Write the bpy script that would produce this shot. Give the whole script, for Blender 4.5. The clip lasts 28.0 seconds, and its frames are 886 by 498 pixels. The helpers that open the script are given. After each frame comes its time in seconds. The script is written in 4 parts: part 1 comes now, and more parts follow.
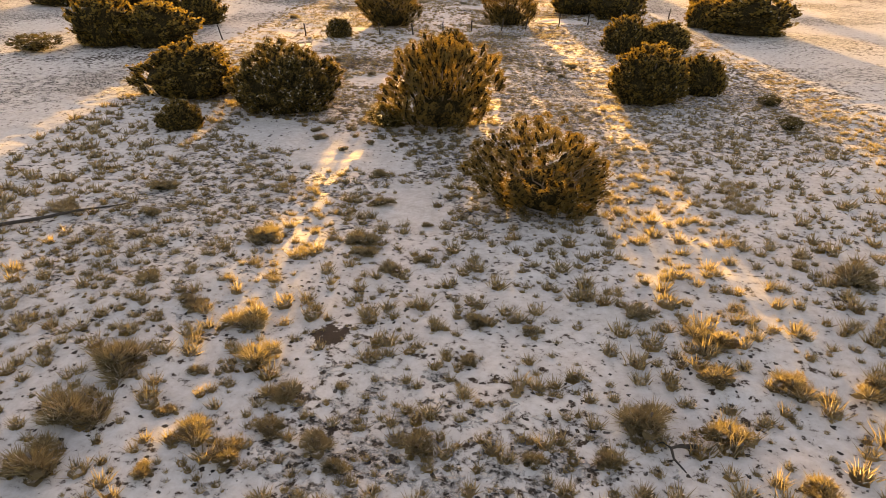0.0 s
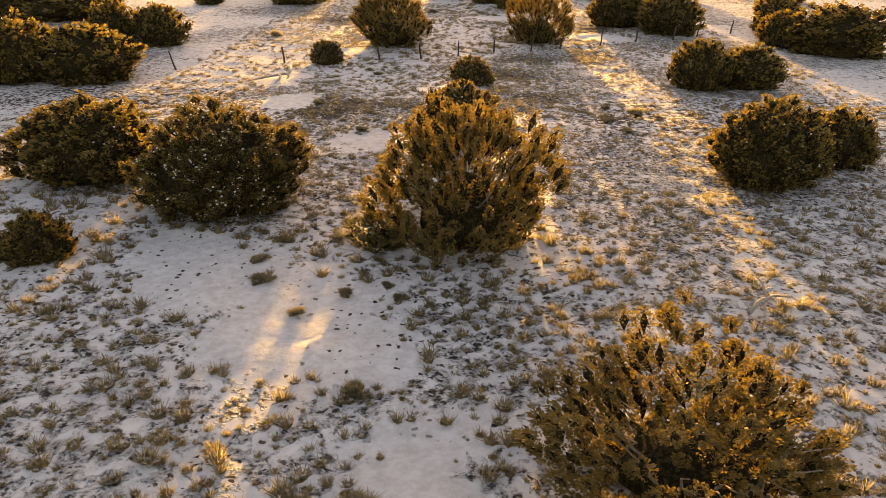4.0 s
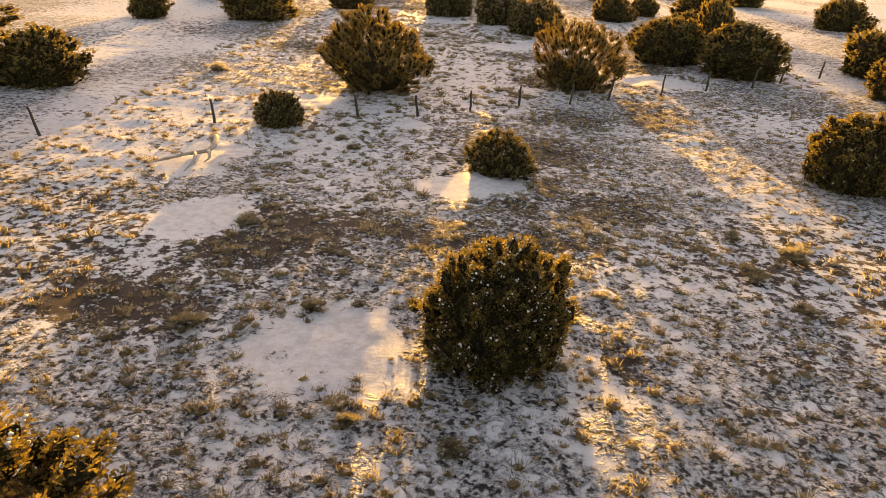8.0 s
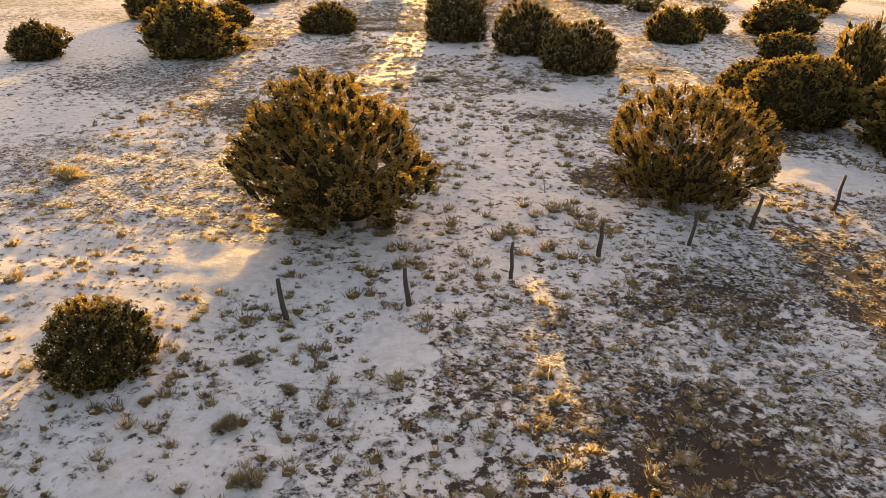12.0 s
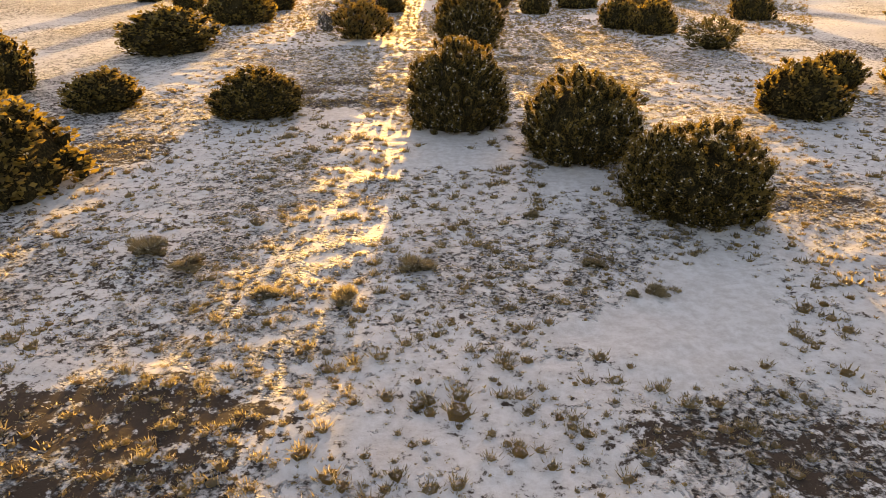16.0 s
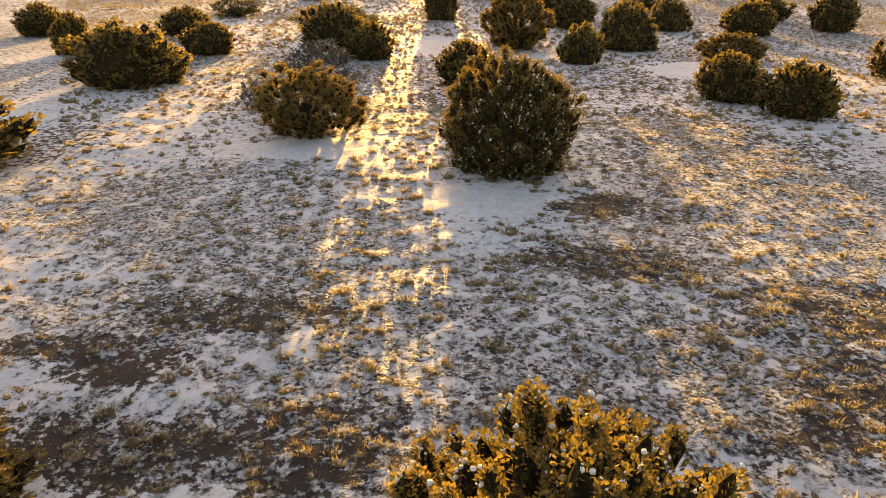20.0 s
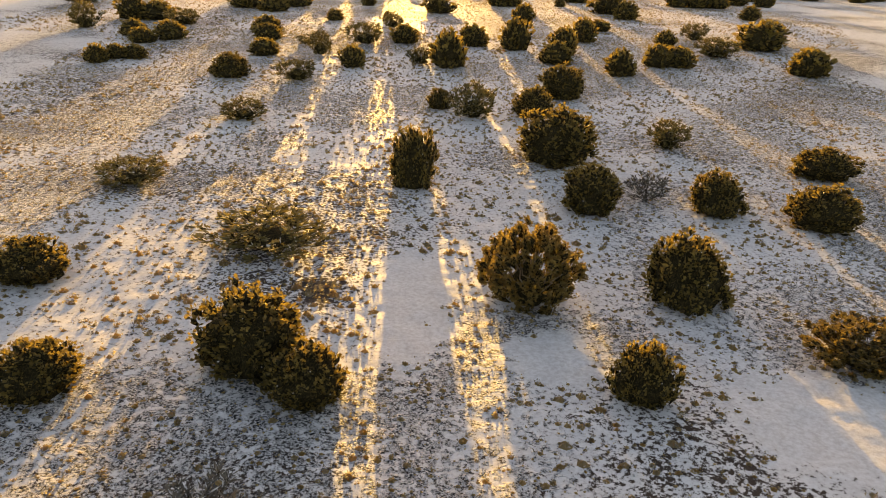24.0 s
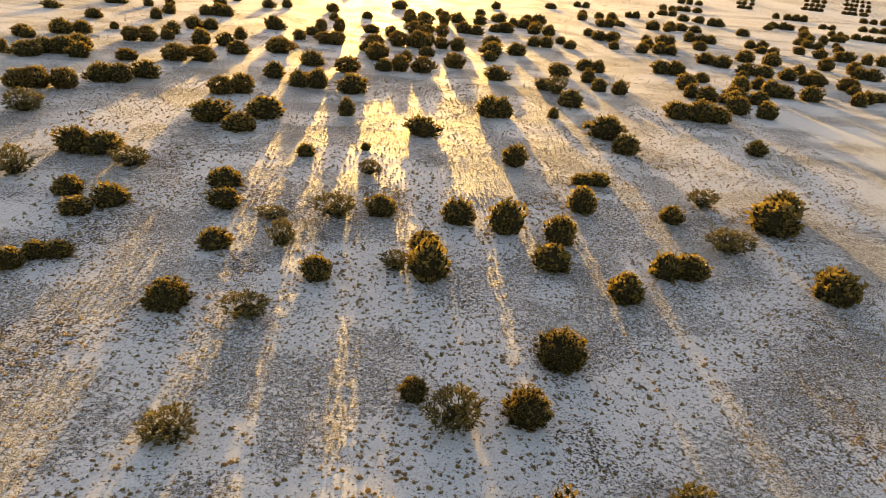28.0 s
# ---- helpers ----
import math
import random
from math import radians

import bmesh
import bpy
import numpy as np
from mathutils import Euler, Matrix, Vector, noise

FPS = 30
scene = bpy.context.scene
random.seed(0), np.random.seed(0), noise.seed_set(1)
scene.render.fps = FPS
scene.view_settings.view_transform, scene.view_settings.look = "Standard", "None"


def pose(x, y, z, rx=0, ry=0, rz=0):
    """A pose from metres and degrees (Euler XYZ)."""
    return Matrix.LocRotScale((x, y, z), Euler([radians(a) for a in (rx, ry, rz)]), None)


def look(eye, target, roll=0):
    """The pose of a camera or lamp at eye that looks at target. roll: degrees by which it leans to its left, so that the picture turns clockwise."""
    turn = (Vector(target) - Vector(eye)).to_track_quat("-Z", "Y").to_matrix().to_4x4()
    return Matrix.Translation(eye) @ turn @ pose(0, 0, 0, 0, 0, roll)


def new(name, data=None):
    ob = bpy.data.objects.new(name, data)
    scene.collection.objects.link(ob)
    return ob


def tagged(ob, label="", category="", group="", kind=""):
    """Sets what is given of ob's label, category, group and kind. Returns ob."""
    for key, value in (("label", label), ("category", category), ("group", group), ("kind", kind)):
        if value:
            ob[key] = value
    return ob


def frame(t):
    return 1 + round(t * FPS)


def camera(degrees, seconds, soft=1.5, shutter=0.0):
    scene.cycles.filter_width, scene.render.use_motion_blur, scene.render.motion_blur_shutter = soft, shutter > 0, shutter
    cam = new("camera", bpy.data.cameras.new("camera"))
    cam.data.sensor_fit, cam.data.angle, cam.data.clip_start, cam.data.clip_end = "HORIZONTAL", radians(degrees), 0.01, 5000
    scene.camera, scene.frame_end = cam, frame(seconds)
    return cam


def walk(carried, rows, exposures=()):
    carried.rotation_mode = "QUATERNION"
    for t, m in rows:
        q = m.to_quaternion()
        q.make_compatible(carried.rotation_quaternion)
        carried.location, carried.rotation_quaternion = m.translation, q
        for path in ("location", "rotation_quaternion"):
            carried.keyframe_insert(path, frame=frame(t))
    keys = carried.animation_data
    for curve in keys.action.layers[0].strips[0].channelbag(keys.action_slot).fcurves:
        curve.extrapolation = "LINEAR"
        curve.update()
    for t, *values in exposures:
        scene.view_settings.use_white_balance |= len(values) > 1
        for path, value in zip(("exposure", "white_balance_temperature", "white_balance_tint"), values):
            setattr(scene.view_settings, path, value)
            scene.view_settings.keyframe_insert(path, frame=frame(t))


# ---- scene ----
cam = camera(63.6, 28.0, soft=0.55)
EXPO, WHITE = 2.3, 8900
PATH = [
    (0, (-0.071, 0.043, 7.720), (-0.061, 1.865, 6.917), 1.4),
    (0.5, (-0.195, 1.744, 7.757), (-0.183, 3.559, 6.941), 1.0),
    (1, (-0.227, 3.454, 7.781), (-0.234, 5.277, 6.978), 1.3),
    (1.5, (-0.298, 5.283, 7.780), (-0.295, 7.1, 6.965), 2.1),
    (2, (-0.415, 7.187, 7.794), (-0.404, 9.004, 6.981), 2.1),
    (2.5, (-0.532, 9.167, 7.783), (-0.524, 10.989, 6.981), 1.1),
    (3, (-0.619, 11.222, 7.856), (-0.614, 13.043, 7.051), 1.4),
    (3.5, (-0.553, 13.36, 7.862), (-0.572, 15.176, 7.047), 0.8),
    (5.5, (-1.22, 22.075, 7.836), (-1.224, 23.899, 7.038), 2.7),
    (6, (-1.436, 24.282, 7.744), (-1.446, 26.105, 6.943), 2.8),
    (6.5, (-1.546, 26.644, 7.665), (-1.558, 28.471, 6.873), 2.8),
    (7, (-1.82, 29.1, 7.723), (-1.828, 30.918, 6.912), 3.2),
    (7.5, (-1.827, 31.448, 7.711), (-1.852, 33.269, 6.906), 2.4),
    (8, (-2.017, 33.885, 7.700), (-1.987, 35.708, 6.898), 2.8),
    (8.5, (-2.276, 36.411, 7.690), (-2.208, 38.224, 6.871), 1.9),
    (9, (-2.408, 38.958, 7.697), (-2.352, 40.774, 6.884), 2.1),
    (9.5, (-2.42, 41.465, 7.682), (-2.365, 43.282, 6.870), 2.6),
    (10, (-2.325, 44.012, 7.739), (-2.262, 45.826, 6.921), 2.8),
    (10.5, (-2.277, 46.619, 7.809), (-2.224, 48.436, 6.998), 1.6),
    (11, (-2.226, 49.335, 7.959), (-2.196, 51.149, 7.139), 1.6),
    (11.5, (-2.254, 52.18, 7.973), (-2.225, 54.0, 7.165), 1.6),
    (12, (-2.352, 55.08, 7.984), (-2.338, 56.897, 7.169), 1.6),
    (12.5, (-2.366, 57.976, 7.955), (-2.349, 59.803, 7.164), 2.9),
    (14.5, (-2.198, 70.048, 8.393), (-2.173, 71.857, 7.562), 1.0),
    (15, (-2.238, 73.262, 8.457), (-2.231, 75.086, 7.658), 0.2),
    (15.5, (-2.302, 76.624, 8.538), (-2.291, 78.441, 7.724), 1.7),
    (16, (-2.384, 80.016, 8.605), (-2.37, 81.837, 7.801), -0.0),
    (16.5, (-2.461, 83.524, 8.626), (-2.447, 85.339, 7.809), 0.6),
    (17, (-2.569, 87.123, 8.614), (-2.557, 88.937, 7.793), 0.6),
    (17.5, (-2.693, 90.764, 8.572), (-2.672, 92.594, 7.787), 0.9),
    (18, (-2.791, 94.551, 8.598), (-2.77, 96.378, 7.805), 0.3),
    (18.5, (-2.763, 98.322, 8.566), (-2.743, 100.151, 7.778), 1.0),
    (19, (-2.789, 102.14, 8.694), (-2.77, 103.977, 7.925), 1.8),
    (19.5, (-3.014, 106.162, 8.740), (-2.977, 107.989, 7.950), 1.5),
    (20, (-3.127, 110.192, 8.755), (-3.089, 112.025, 7.975), 0.6),
    (20.5, (-3.172, 114.167, 8.799), (-3.132, 116.001, 8.022), 0.8),
    (21, (-3.31, 118.222, 8.961), (-3.263, 120.064, 8.204), 1.2),
    (21.5, (-3.492, 122.238, 9.469), (-3.435, 124.086, 8.724), 0.1),
    (22, (-3.633, 126.127, 10.708), (-3.549, 127.973, 9.962), 1.8),
    (22.5, (-3.965, 129.82, 12.467), (-3.87, 131.664, 11.718), 2.0),
    (24.5, (-4.011, 145.504, 25.510), (-3.838, 147.323, 24.712), 2.3),
    (25, (-3.95, 149.358, 28.672), (-3.766, 151.18, 27.881), 2.8),
    (25.5, (-3.93, 153.114, 32.216), (-3.744, 154.937, 31.426), 3.0),
    (26, (-3.888, 156.758, 35.734), (-3.697, 158.576, 34.931), 3.3),
    (26.5, (-3.814, 160.436, 39.164), (-3.614, 162.258, 38.372), 4.5),
    (27, (-3.694, 164.409, 42.736), (-3.486, 166.227, 41.936), 4.6),
    (27.5, (-3.488, 168.304, 46.022), (-3.273, 170.131, 45.241), 5.1),
    (28, (-3.327, 172.364, 48.820), (-3.107, 174.189, 48.036), 5.4),
]
walk(cam, [(t, look(e, g, r)) for t, e, g, r in PATH], exposures=[
    (0.0, EXPO, WHITE + 1700, 33), (6.0, EXPO, WHITE + 1300, 33), (12.0, EXPO, WHITE + 700, 31), (22.5, EXPO, WHITE + 100, 28), (24.5, EXPO - 0.22, WHITE, 25), (28.0, EXPO - 0.22, WHITE - 300, 23)])

# ---- world and sun ----
SUN_EL, SUN_AZ = 4.7, 1.2          # degrees above the horizon, and to the right of +y
world = bpy.data.worlds.new("evening_sky")
scene.world = world
world.use_nodes = True
wn = world.node_tree.nodes
sky = wn.new("ShaderNodeTexSky")
sky.sky_type = "NISHITA"
sky.sun_disc = False
sky.sun_elevation = radians(SUN_EL)
sky.sun_rotation = radians(SUN_AZ)
sky.altitude = 1800
sky.air_density, sky.dust_density, sky.ozone_density = 1.0, 5.0, 1.0
world.node_tree.links.new(sky.outputs[0], wn["Background"].inputs[0])
wn["Background"].inputs[1].default_value = 0.15
sun_data = bpy.data.lights.new("sun", "SUN")
sun_data.energy, sun_data.angle, sun_data.color = 3.0, radians(0.5), (1.0, 0.70, 0.18)
sun = new("sun", sun_data)
sun.matrix_world = look((0, 0, 60), (-math.sin(radians(SUN_AZ)) * 100, -math.cos(radians(SUN_AZ)) * 100, 60 - 100 * math.tan(radians(SUN_EL))))


# ---- materials ----
def material(name):
    m = bpy.data.materials.new(name)
    m.use_nodes = True
    return m, m.node_tree.nodes, m.node_tree.links


def ramp(nodes, links, source, a, b, lo=(0, 0, 0, 1), hi=(1, 1, 1, 1)):
    r = nodes.new("ShaderNodeValToRGB")
    r.color_ramp.elements[0].position, r.color_ramp.elements[1].position = a, b
    r.color_ramp.elements[0].color, r.color_ramp.elements[1].color = lo, hi
    links.new(source, r.inputs[0])
    return r.outputs[0]


def noise_tex(nodes, links, scale, detail=4, rough=0.6, vec=None):
    n = nodes.new("ShaderNodeTexNoise")
    n.inputs["Scale"].default_value, n.inputs["Detail"].default_value, n.inputs["Roughness"].default_value = scale, detail, rough
    if vec is not None:
        links.new(vec, n.inputs["Vector"])
    return n.outputs["Fac"]


def mix(nodes, links, fac, a, b):
    n = nodes.new("ShaderNodeMix")
    n.data_type = "RGBA"
    for sock, v in ((n.inputs[0], fac), (n.inputs[6], a), (n.inputs[7], b)):
        if isinstance(v, (tuple, float, int)):
            sock.default_value = v
        else:
            links.new(v, sock)
    return n.outputs[2]


def calc(nodes, links, op, a, b, clamp=False):
    n = nodes.new("ShaderNodeMath")
    n.operation, n.use_clamp = op, clamp
    for sock, v in ((n.inputs[0], a), (n.inputs[1], b)):
        if isinstance(v, (float, int)):
            sock.default_value = v
        else:
            links.new(v, sock)
    return n.outputs[0]


def bump(nodes, links, height, strength, distance, bsdf):
    n = nodes.new("ShaderNodeBump")
    n.inputs["Strength"].default_value, n.inputs["Distance"].default_value = strength, distance
    links.new(height, n.inputs["Height"])
    links.new(n.outputs[0], bsdf.inputs["Normal"])


def ground_material():
    m, n, l = material("thin_snow_over_soil")
    b = n["Principled BSDF"]
    pos = n.new("ShaderNodeNewGeometry").outputs["Position"]

    def attribute(name):
        a = n.new("ShaderNodeAttribute")
        a.attribute_name = name
        return a.outputs["Fac"]

    def warped(amount, scale):
        """Position pushed about by noise, to break up round cells."""
        t = n.new("ShaderNodeTexNoise")
        t.inputs["Scale"].default_value, t.inputs["Detail"].default_value = scale, 3
        l.new(pos, t.inputs["Vector"])
        v = n.new("ShaderNodeVectorMath")
        v.operation = "MULTIPLY_ADD"
        v.inputs[1].default_value = (amount, amount, 0)
        l.new(t.outputs["Color"], v.inputs[0])
        l.new(pos, v.inputs[2])
        return v.outputs[0]

    def cells(scale, vec):
        v = n.new("ShaderNodeTexVoronoi")
        v.voronoi_dimensions = "2D"
        v.inputs["Scale"].default_value = scale
        l.new(vec, v.inputs["Vector"])
        g = n.new("ShaderNodeSeparateColor")
        l.new(v.outputs["Color"], g.inputs[0])
        return v.outputs["Distance"], g.outputs[0]

    bare, thick = attribute("bare"), attribute("thick")
    fine = noise_tex(n, l, 3.4, 6, 0.68, pos)
    mid = noise_tex(n, l, 0.55, 5, 0.6, pos)
    grit = noise_tex(n, l, 26.0, 4, 0.7, pos)
    level = calc(n, l, "ADD", calc(n, l, "MULTIPLY", fine, 0.85), calc(n, l, "MULTIPLY", mid, 0.25))
    level = calc(n, l, "ADD", level, calc(n, l, "MULTIPLY", bare, 0.22))
    soil_fac = ramp(n, l, level, 0.62, 0.68)
    soil = mix(n, l, grit, (0.018, 0.012, 0.009, 1), (0.066, 0.042, 0.029, 1))
    snow = mix(n, l, mid, (0.47, 0.46, 0.46, 1), (0.66, 0.65, 0.65, 1))
    snow = mix(n, l, ramp(n, l, fine, 0.40, 0.62, (0, 0, 0, 1), (0.45, 0.45, 0.45, 1)), snow, (0.30, 0.27, 0.245, 1))
    col = mix(n, l, soil_fac, snow, soil)
    # tufts too small to stand as meshes: clumped twigs and thin snow
    relief = calc(n, l, "MULTIPLY", fine, 0.5)
    lump = noise_tex(n, l, 1.9, 4, 0.65, warped(0.5, 1.7))
    cover = ramp(n, l, calc(n, l, "ADD", lump, calc(n, l, "MULTIPLY", calc(n, l, "SUBTRACT", thick, 1.0), 0.34)), 0.43, 0.52)
    crumb = noise_tex(n, l, 7.5, 3, 0.55, warped(0.2, 5.0))
    twig = mix(n, l, ramp(n, l, crumb, 0.42, 0.58), (0.024, 0.019, 0.017, 1), (0.50, 0.49, 0.485, 1))
    col = mix(n, l, cover, col, twig)
    relief = calc(n, l, "ADD", relief, calc(n, l, "MULTIPLY", calc(n, l, "MULTIPLY", cover, crumb), 3.0))
    # hoof holes and stones
    dist, rnd = cells(3.6, warped(0.2, 7.0))
    zone = ramp(n, l, noise_tex(n, l, 0.22, 2, 0.5, pos), 0.36, 0.48)
    hole = calc(n, l, "SUBTRACT", calc(n, l, "MULTIPLY", calc(n, l, "SUBTRACT", rnd, 0.50), 0.50), dist)
    along = n.new("ShaderNodeSeparateXYZ")
    l.new(pos, along.inputs[0])
    trodden = calc(n, l, "LESS_THAN", along.outputs[1], 39.0)
    holes = calc(n, l, "MULTIPLY", calc(n, l, "MULTIPLY", ramp(n, l, hole, 0.0, 0.05), zone), trodden)
    col = mix(n, l, holes, col, (0.026, 0.021, 0.019, 1))
    relief = calc(n, l, "SUBTRACT", relief, calc(n, l, "MULTIPLY", holes, 1.0))
    l.new(col, b.inputs["Base Color"])
    # frozen crust glints at a low angle, soil does not
    l.new(ramp(n, l, soil_fac, 0.0, 1.0, (0.70, 0.70, 0.70, 1), (0.9, 0.9, 0.9, 1)), b.inputs["Roughness"])
    b.inputs["Specular IOR Level"].default_value = 0.26
    bump(n, l, relief, 0.85, 0.085, b)
    return m


def leaf_material(name, dark, light, snow_share, through_share, glow=1.4, snow_col=(0.55, 0.55, 0.56, 1), by_spray=False):
    m, n, l = material(name)
    b = n["Principled BSDF"]
    geo = n.new("ShaderNodeNewGeometry")
    rnd = geo.outputs["Random Per Island"]
    obj = n.new("ShaderNodeObjectInfo").outputs["Random"]
    if by_spray:
        a = n.new("ShaderNodeAttribute")
        a.attribute_name = "spray"
        spray = a.outputs["Fac"]
        tone = calc(n, l, "ADD", calc(n, l, "MULTIPLY", calc(n, l, "POWER", rnd, 2.0), 0.30), calc(n, l, "MULTIPLY", calc(n, l, "POWER", spray, 1.6), 0.50))
        tone = calc(n, l, "ADD", tone, calc(n, l, "MULTIPLY", obj, 0.2))
    else:
        tone = calc(n, l, "ADD", calc(n, l, "MULTIPLY", calc(n, l, "POWER", rnd, 2.2), 0.8), calc(n, l, "MULTIPLY", obj, 0.2))
    col = mix(n, l, tone, dark, light)
    frac = calc(n, l, "FRACT", calc(n, l, "MULTIPLY", rnd, 37.7), 0.0)
    sep = n.new("ShaderNodeSeparateXYZ")
    l.new(geo.outputs["Position"], sep.inputs[0])
    patch = noise_tex(n, l, 1.3, 2, 0.5, geo.outputs["Position"])
    score = calc(n, l, "ADD", calc(n, l, "MULTIPLY", frac, 0.75), calc(n, l, "MULTIPLY", patch, 0.5))
    snowy = ramp(n, l, score, 1.02 - snow_share, 1.06 - snow_share)
    col = mix(n, l, snowy, col, snow_col)
    l.new(col, b.inputs["Base Color"])
    b.inputs["Roughness"].default_value = 0.65
    b.inputs["Specular IOR Level"].default_value = 0.3
    t = n.new("ShaderNodeBsdfTranslucent")
    l.new(mix(n, l, 0.5, col, (light[0] * glow, light[1] * glow, light[2] * glow * 0.8, 1)), t.inputs[0])
    s = n.new("ShaderNodeMixShader")
    s.inputs[0].default_value = through_share
    l.new(b.outputs[0], s.inputs[1])
    l.new(t.outputs[0], s.inputs[2])
    l.new(s.outputs[0], n["Material Output"].inputs[0])
    return m


def wood_material(name, dark, light, scale=6.0):
    m, n, l = material(name)
    b = n["Principled BSDF"]
    tc = n.new("ShaderNodeTexCoord")
    mp = n.new("ShaderNodeMapping")
    mp.inputs["Scale"].default_value = (scale, scale, scale * 0.15)
    l.new(tc.outputs["Object"], mp.inputs[0])
    f = noise_tex(n, l, 3.0, 6, 0.7, mp.outputs[0])
    l.new(mix(n, l, ramp(n, l, f, 0.35, 0.68), dark, light), b.inputs["Base Color"])
    b.inputs["Roughness"].default_value = 0.85
    bump(n, l, f, 0.6, 0.02, b)
    return m


SNOWY_GROUND = ground_material()
JUNIPER = leaf_material("juniper_foliage", (0.048, 0.037, 0.014, 1), (0.225, 0.158, 0.044, 1), 0.02, 0.45, 1.8, by_spray=True)
OPEN_JUNIPER = leaf_material("thin_juniper_foliage", (0.052, 0.038, 0.016, 1), (0.235, 0.160, 0.050, 1), 0.02, 0.45, 1.7, by_spray=True)
SCRUB_LEAF = leaf_material("olive_scrub_foliage", (0.075, 0.062, 0.020, 1), (0.17, 0.13, 0.045, 1), 0.06, 0.32)
GREY_TWIG = leaf_material("bare_grey_twigs", (0.07, 0.06, 0.05, 1), (0.16, 0.14, 0.115, 1), 0.10, 0.15)
TUFT = leaf_material("dry_grass", (0.050, 0.047, 0.048, 1), (0.28, 0.225, 0.125, 1), 0.24, 0.58, 3.0, (0.58, 0.58, 0.59, 1))
DARK_TUFT = leaf_material("grey_dry_grass", (0.036, 0.034, 0.036, 1), (0.135, 0.112, 0.078, 1), 0.04, 0.66, 4.8)
def body_material(name, dark, light, bared=0.68, straw=None):
    """Matted twigs with snow caught on top."""
    m, n, l = material(name)
    b = n["Principled BSDF"]
    geo = n.new("ShaderNodeNewGeometry")
    f = noise_tex(n, l, 19.0, 4, 0.7, geo.outputs["Position"])
    up = n.new("ShaderNodeSeparateXYZ")
    l.new(geo.outputs["Normal"], up.inputs[0])
    caught = calc(n, l, "ADD", calc(n, l, "MULTIPLY", up.outputs[2], 0.30), noise_tex(n, l, 8.0, 3, 0.6, geo.outputs["Position"]))
    tone = calc(n, l, "ADD", calc(n, l, "MULTIPLY", geo.outputs["Random Per Island"], 0.5), calc(n, l, "MULTIPLY", f, 0.5))
    col = mix(n, l, ramp(n, l, tone, 0.32, 0.68), dark, light)
    col = mix(n, l, ramp(n, l, caught, bared, bared + 0.08), col, (0.64, 0.63, 0.63, 1))
    l.new(col, b.inputs["Base Color"])
    b.inputs["Roughness"].default_value = 0.9
    t = n.new("ShaderNodeBsdfTranslucent")
    t.inputs[0].default_value = straw or (light[0] * 2.2, light[1] * 2.0, light[2] * 1.2, 1)
    s = n.new("ShaderNodeMixShader")
    s.inputs[0].default_value = 0.50
    l.new(b.outputs[0], s.inputs[1])
    l.new(t.outputs[0], s.inputs[2])
    l.new(s.outputs[0], n["Material Output"].inputs[0])
    bump(n, l, f, 0.8, 0.03, b)
    return m


def core_material():
    """Close twigs and needles deep inside a crown, darkened for shade between sprays."""
    m, n, l = material("shade_dark_inner_twigs")
    b = n["Principled BSDF"]
    pos = n.new("ShaderNodeNewGeometry").outputs["Position"]
    mp = n.new("ShaderNodeMapping")
    mp.inputs["Scale"].default_value = (1, 1, 0.5)
    l.new(pos, mp.inputs[0])
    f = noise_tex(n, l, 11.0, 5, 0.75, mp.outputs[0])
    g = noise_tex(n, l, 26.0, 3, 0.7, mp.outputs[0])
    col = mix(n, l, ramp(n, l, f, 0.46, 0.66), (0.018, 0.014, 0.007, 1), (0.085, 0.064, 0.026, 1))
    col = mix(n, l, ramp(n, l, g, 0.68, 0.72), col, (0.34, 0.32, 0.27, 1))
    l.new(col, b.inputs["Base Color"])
    b.inputs["Roughness"].default_value = 0.95
    b.inputs["Specular IOR Level"].default_value = 0.05
    bump(n, l, f, 1.0, 0.12, b)
    return m


def snow_material():
    m, n, l = material("caught_snow")
    b = n["Principled BSDF"]
    f = noise_tex(n, l, 30.0, 3, 0.6, n.new("ShaderNodeNewGeometry").outputs["Position"])
    l.new(mix(n, l, f, (0.42, 0.41, 0.40, 1), (0.66, 0.65, 0.64, 1)), b.inputs["Base Color"])
    b.inputs["Roughness"].default_value = 0.6
    bump(n, l, f, 0.6, 0.02, b)
    return m


DARK_TUFT_BODY = body_material("matted_grey_grass", (0.034, 0.033, 0.036, 1), (0.15, 0.13, 0.10, 1), 0.80, (0.75, 0.53, 0.16, 1))
CRUST = body_material("snow_crusted_crumbs", (0.030, 0.027, 0.027, 1), (0.13, 0.12, 0.115, 1), 0.62, (0.55, 0.40, 0.15, 1))
SAGE_BODY = body_material("matted_sage_twigs", (0.026, 0.024, 0.022, 1), (0.17, 0.135, 0.085, 1), 0.82)
SAGE = leaf_material("grey_sagebrush", (0.034, 0.031, 0.030, 1), (0.135, 0.112, 0.078, 1), 0.05, 0.66, 4.8)
CORE = core_material()
CAUGHT_SNOW = snow_material()
PALE_BARK = wood_material("bare_grey_branch_bark", (0.10, 0.075, 0.055, 1), (0.34, 0.27, 0.20, 1))
BARK = wood_material("shaggy_juniper_bark", (0.06, 0.045, 0.035, 1), (0.20, 0.16, 0.125, 1))
POST_WOOD = wood_material("weathered_post_wood", (0.018, 0.014, 0.012, 1), (0.075, 0.058, 0.048, 1), 14.0)
DEAD_WOOD = wood_material("bleached_dead_wood", (0.16, 0.13, 0.11, 1), (0.52, 0.45, 0.38, 1), 10.0)
CHAR_WOOD = wood_material("dark_wet_wood", (0.014, 0.012, 0.011, 1), (0.05, 0.042, 0.038, 1), 10.0)


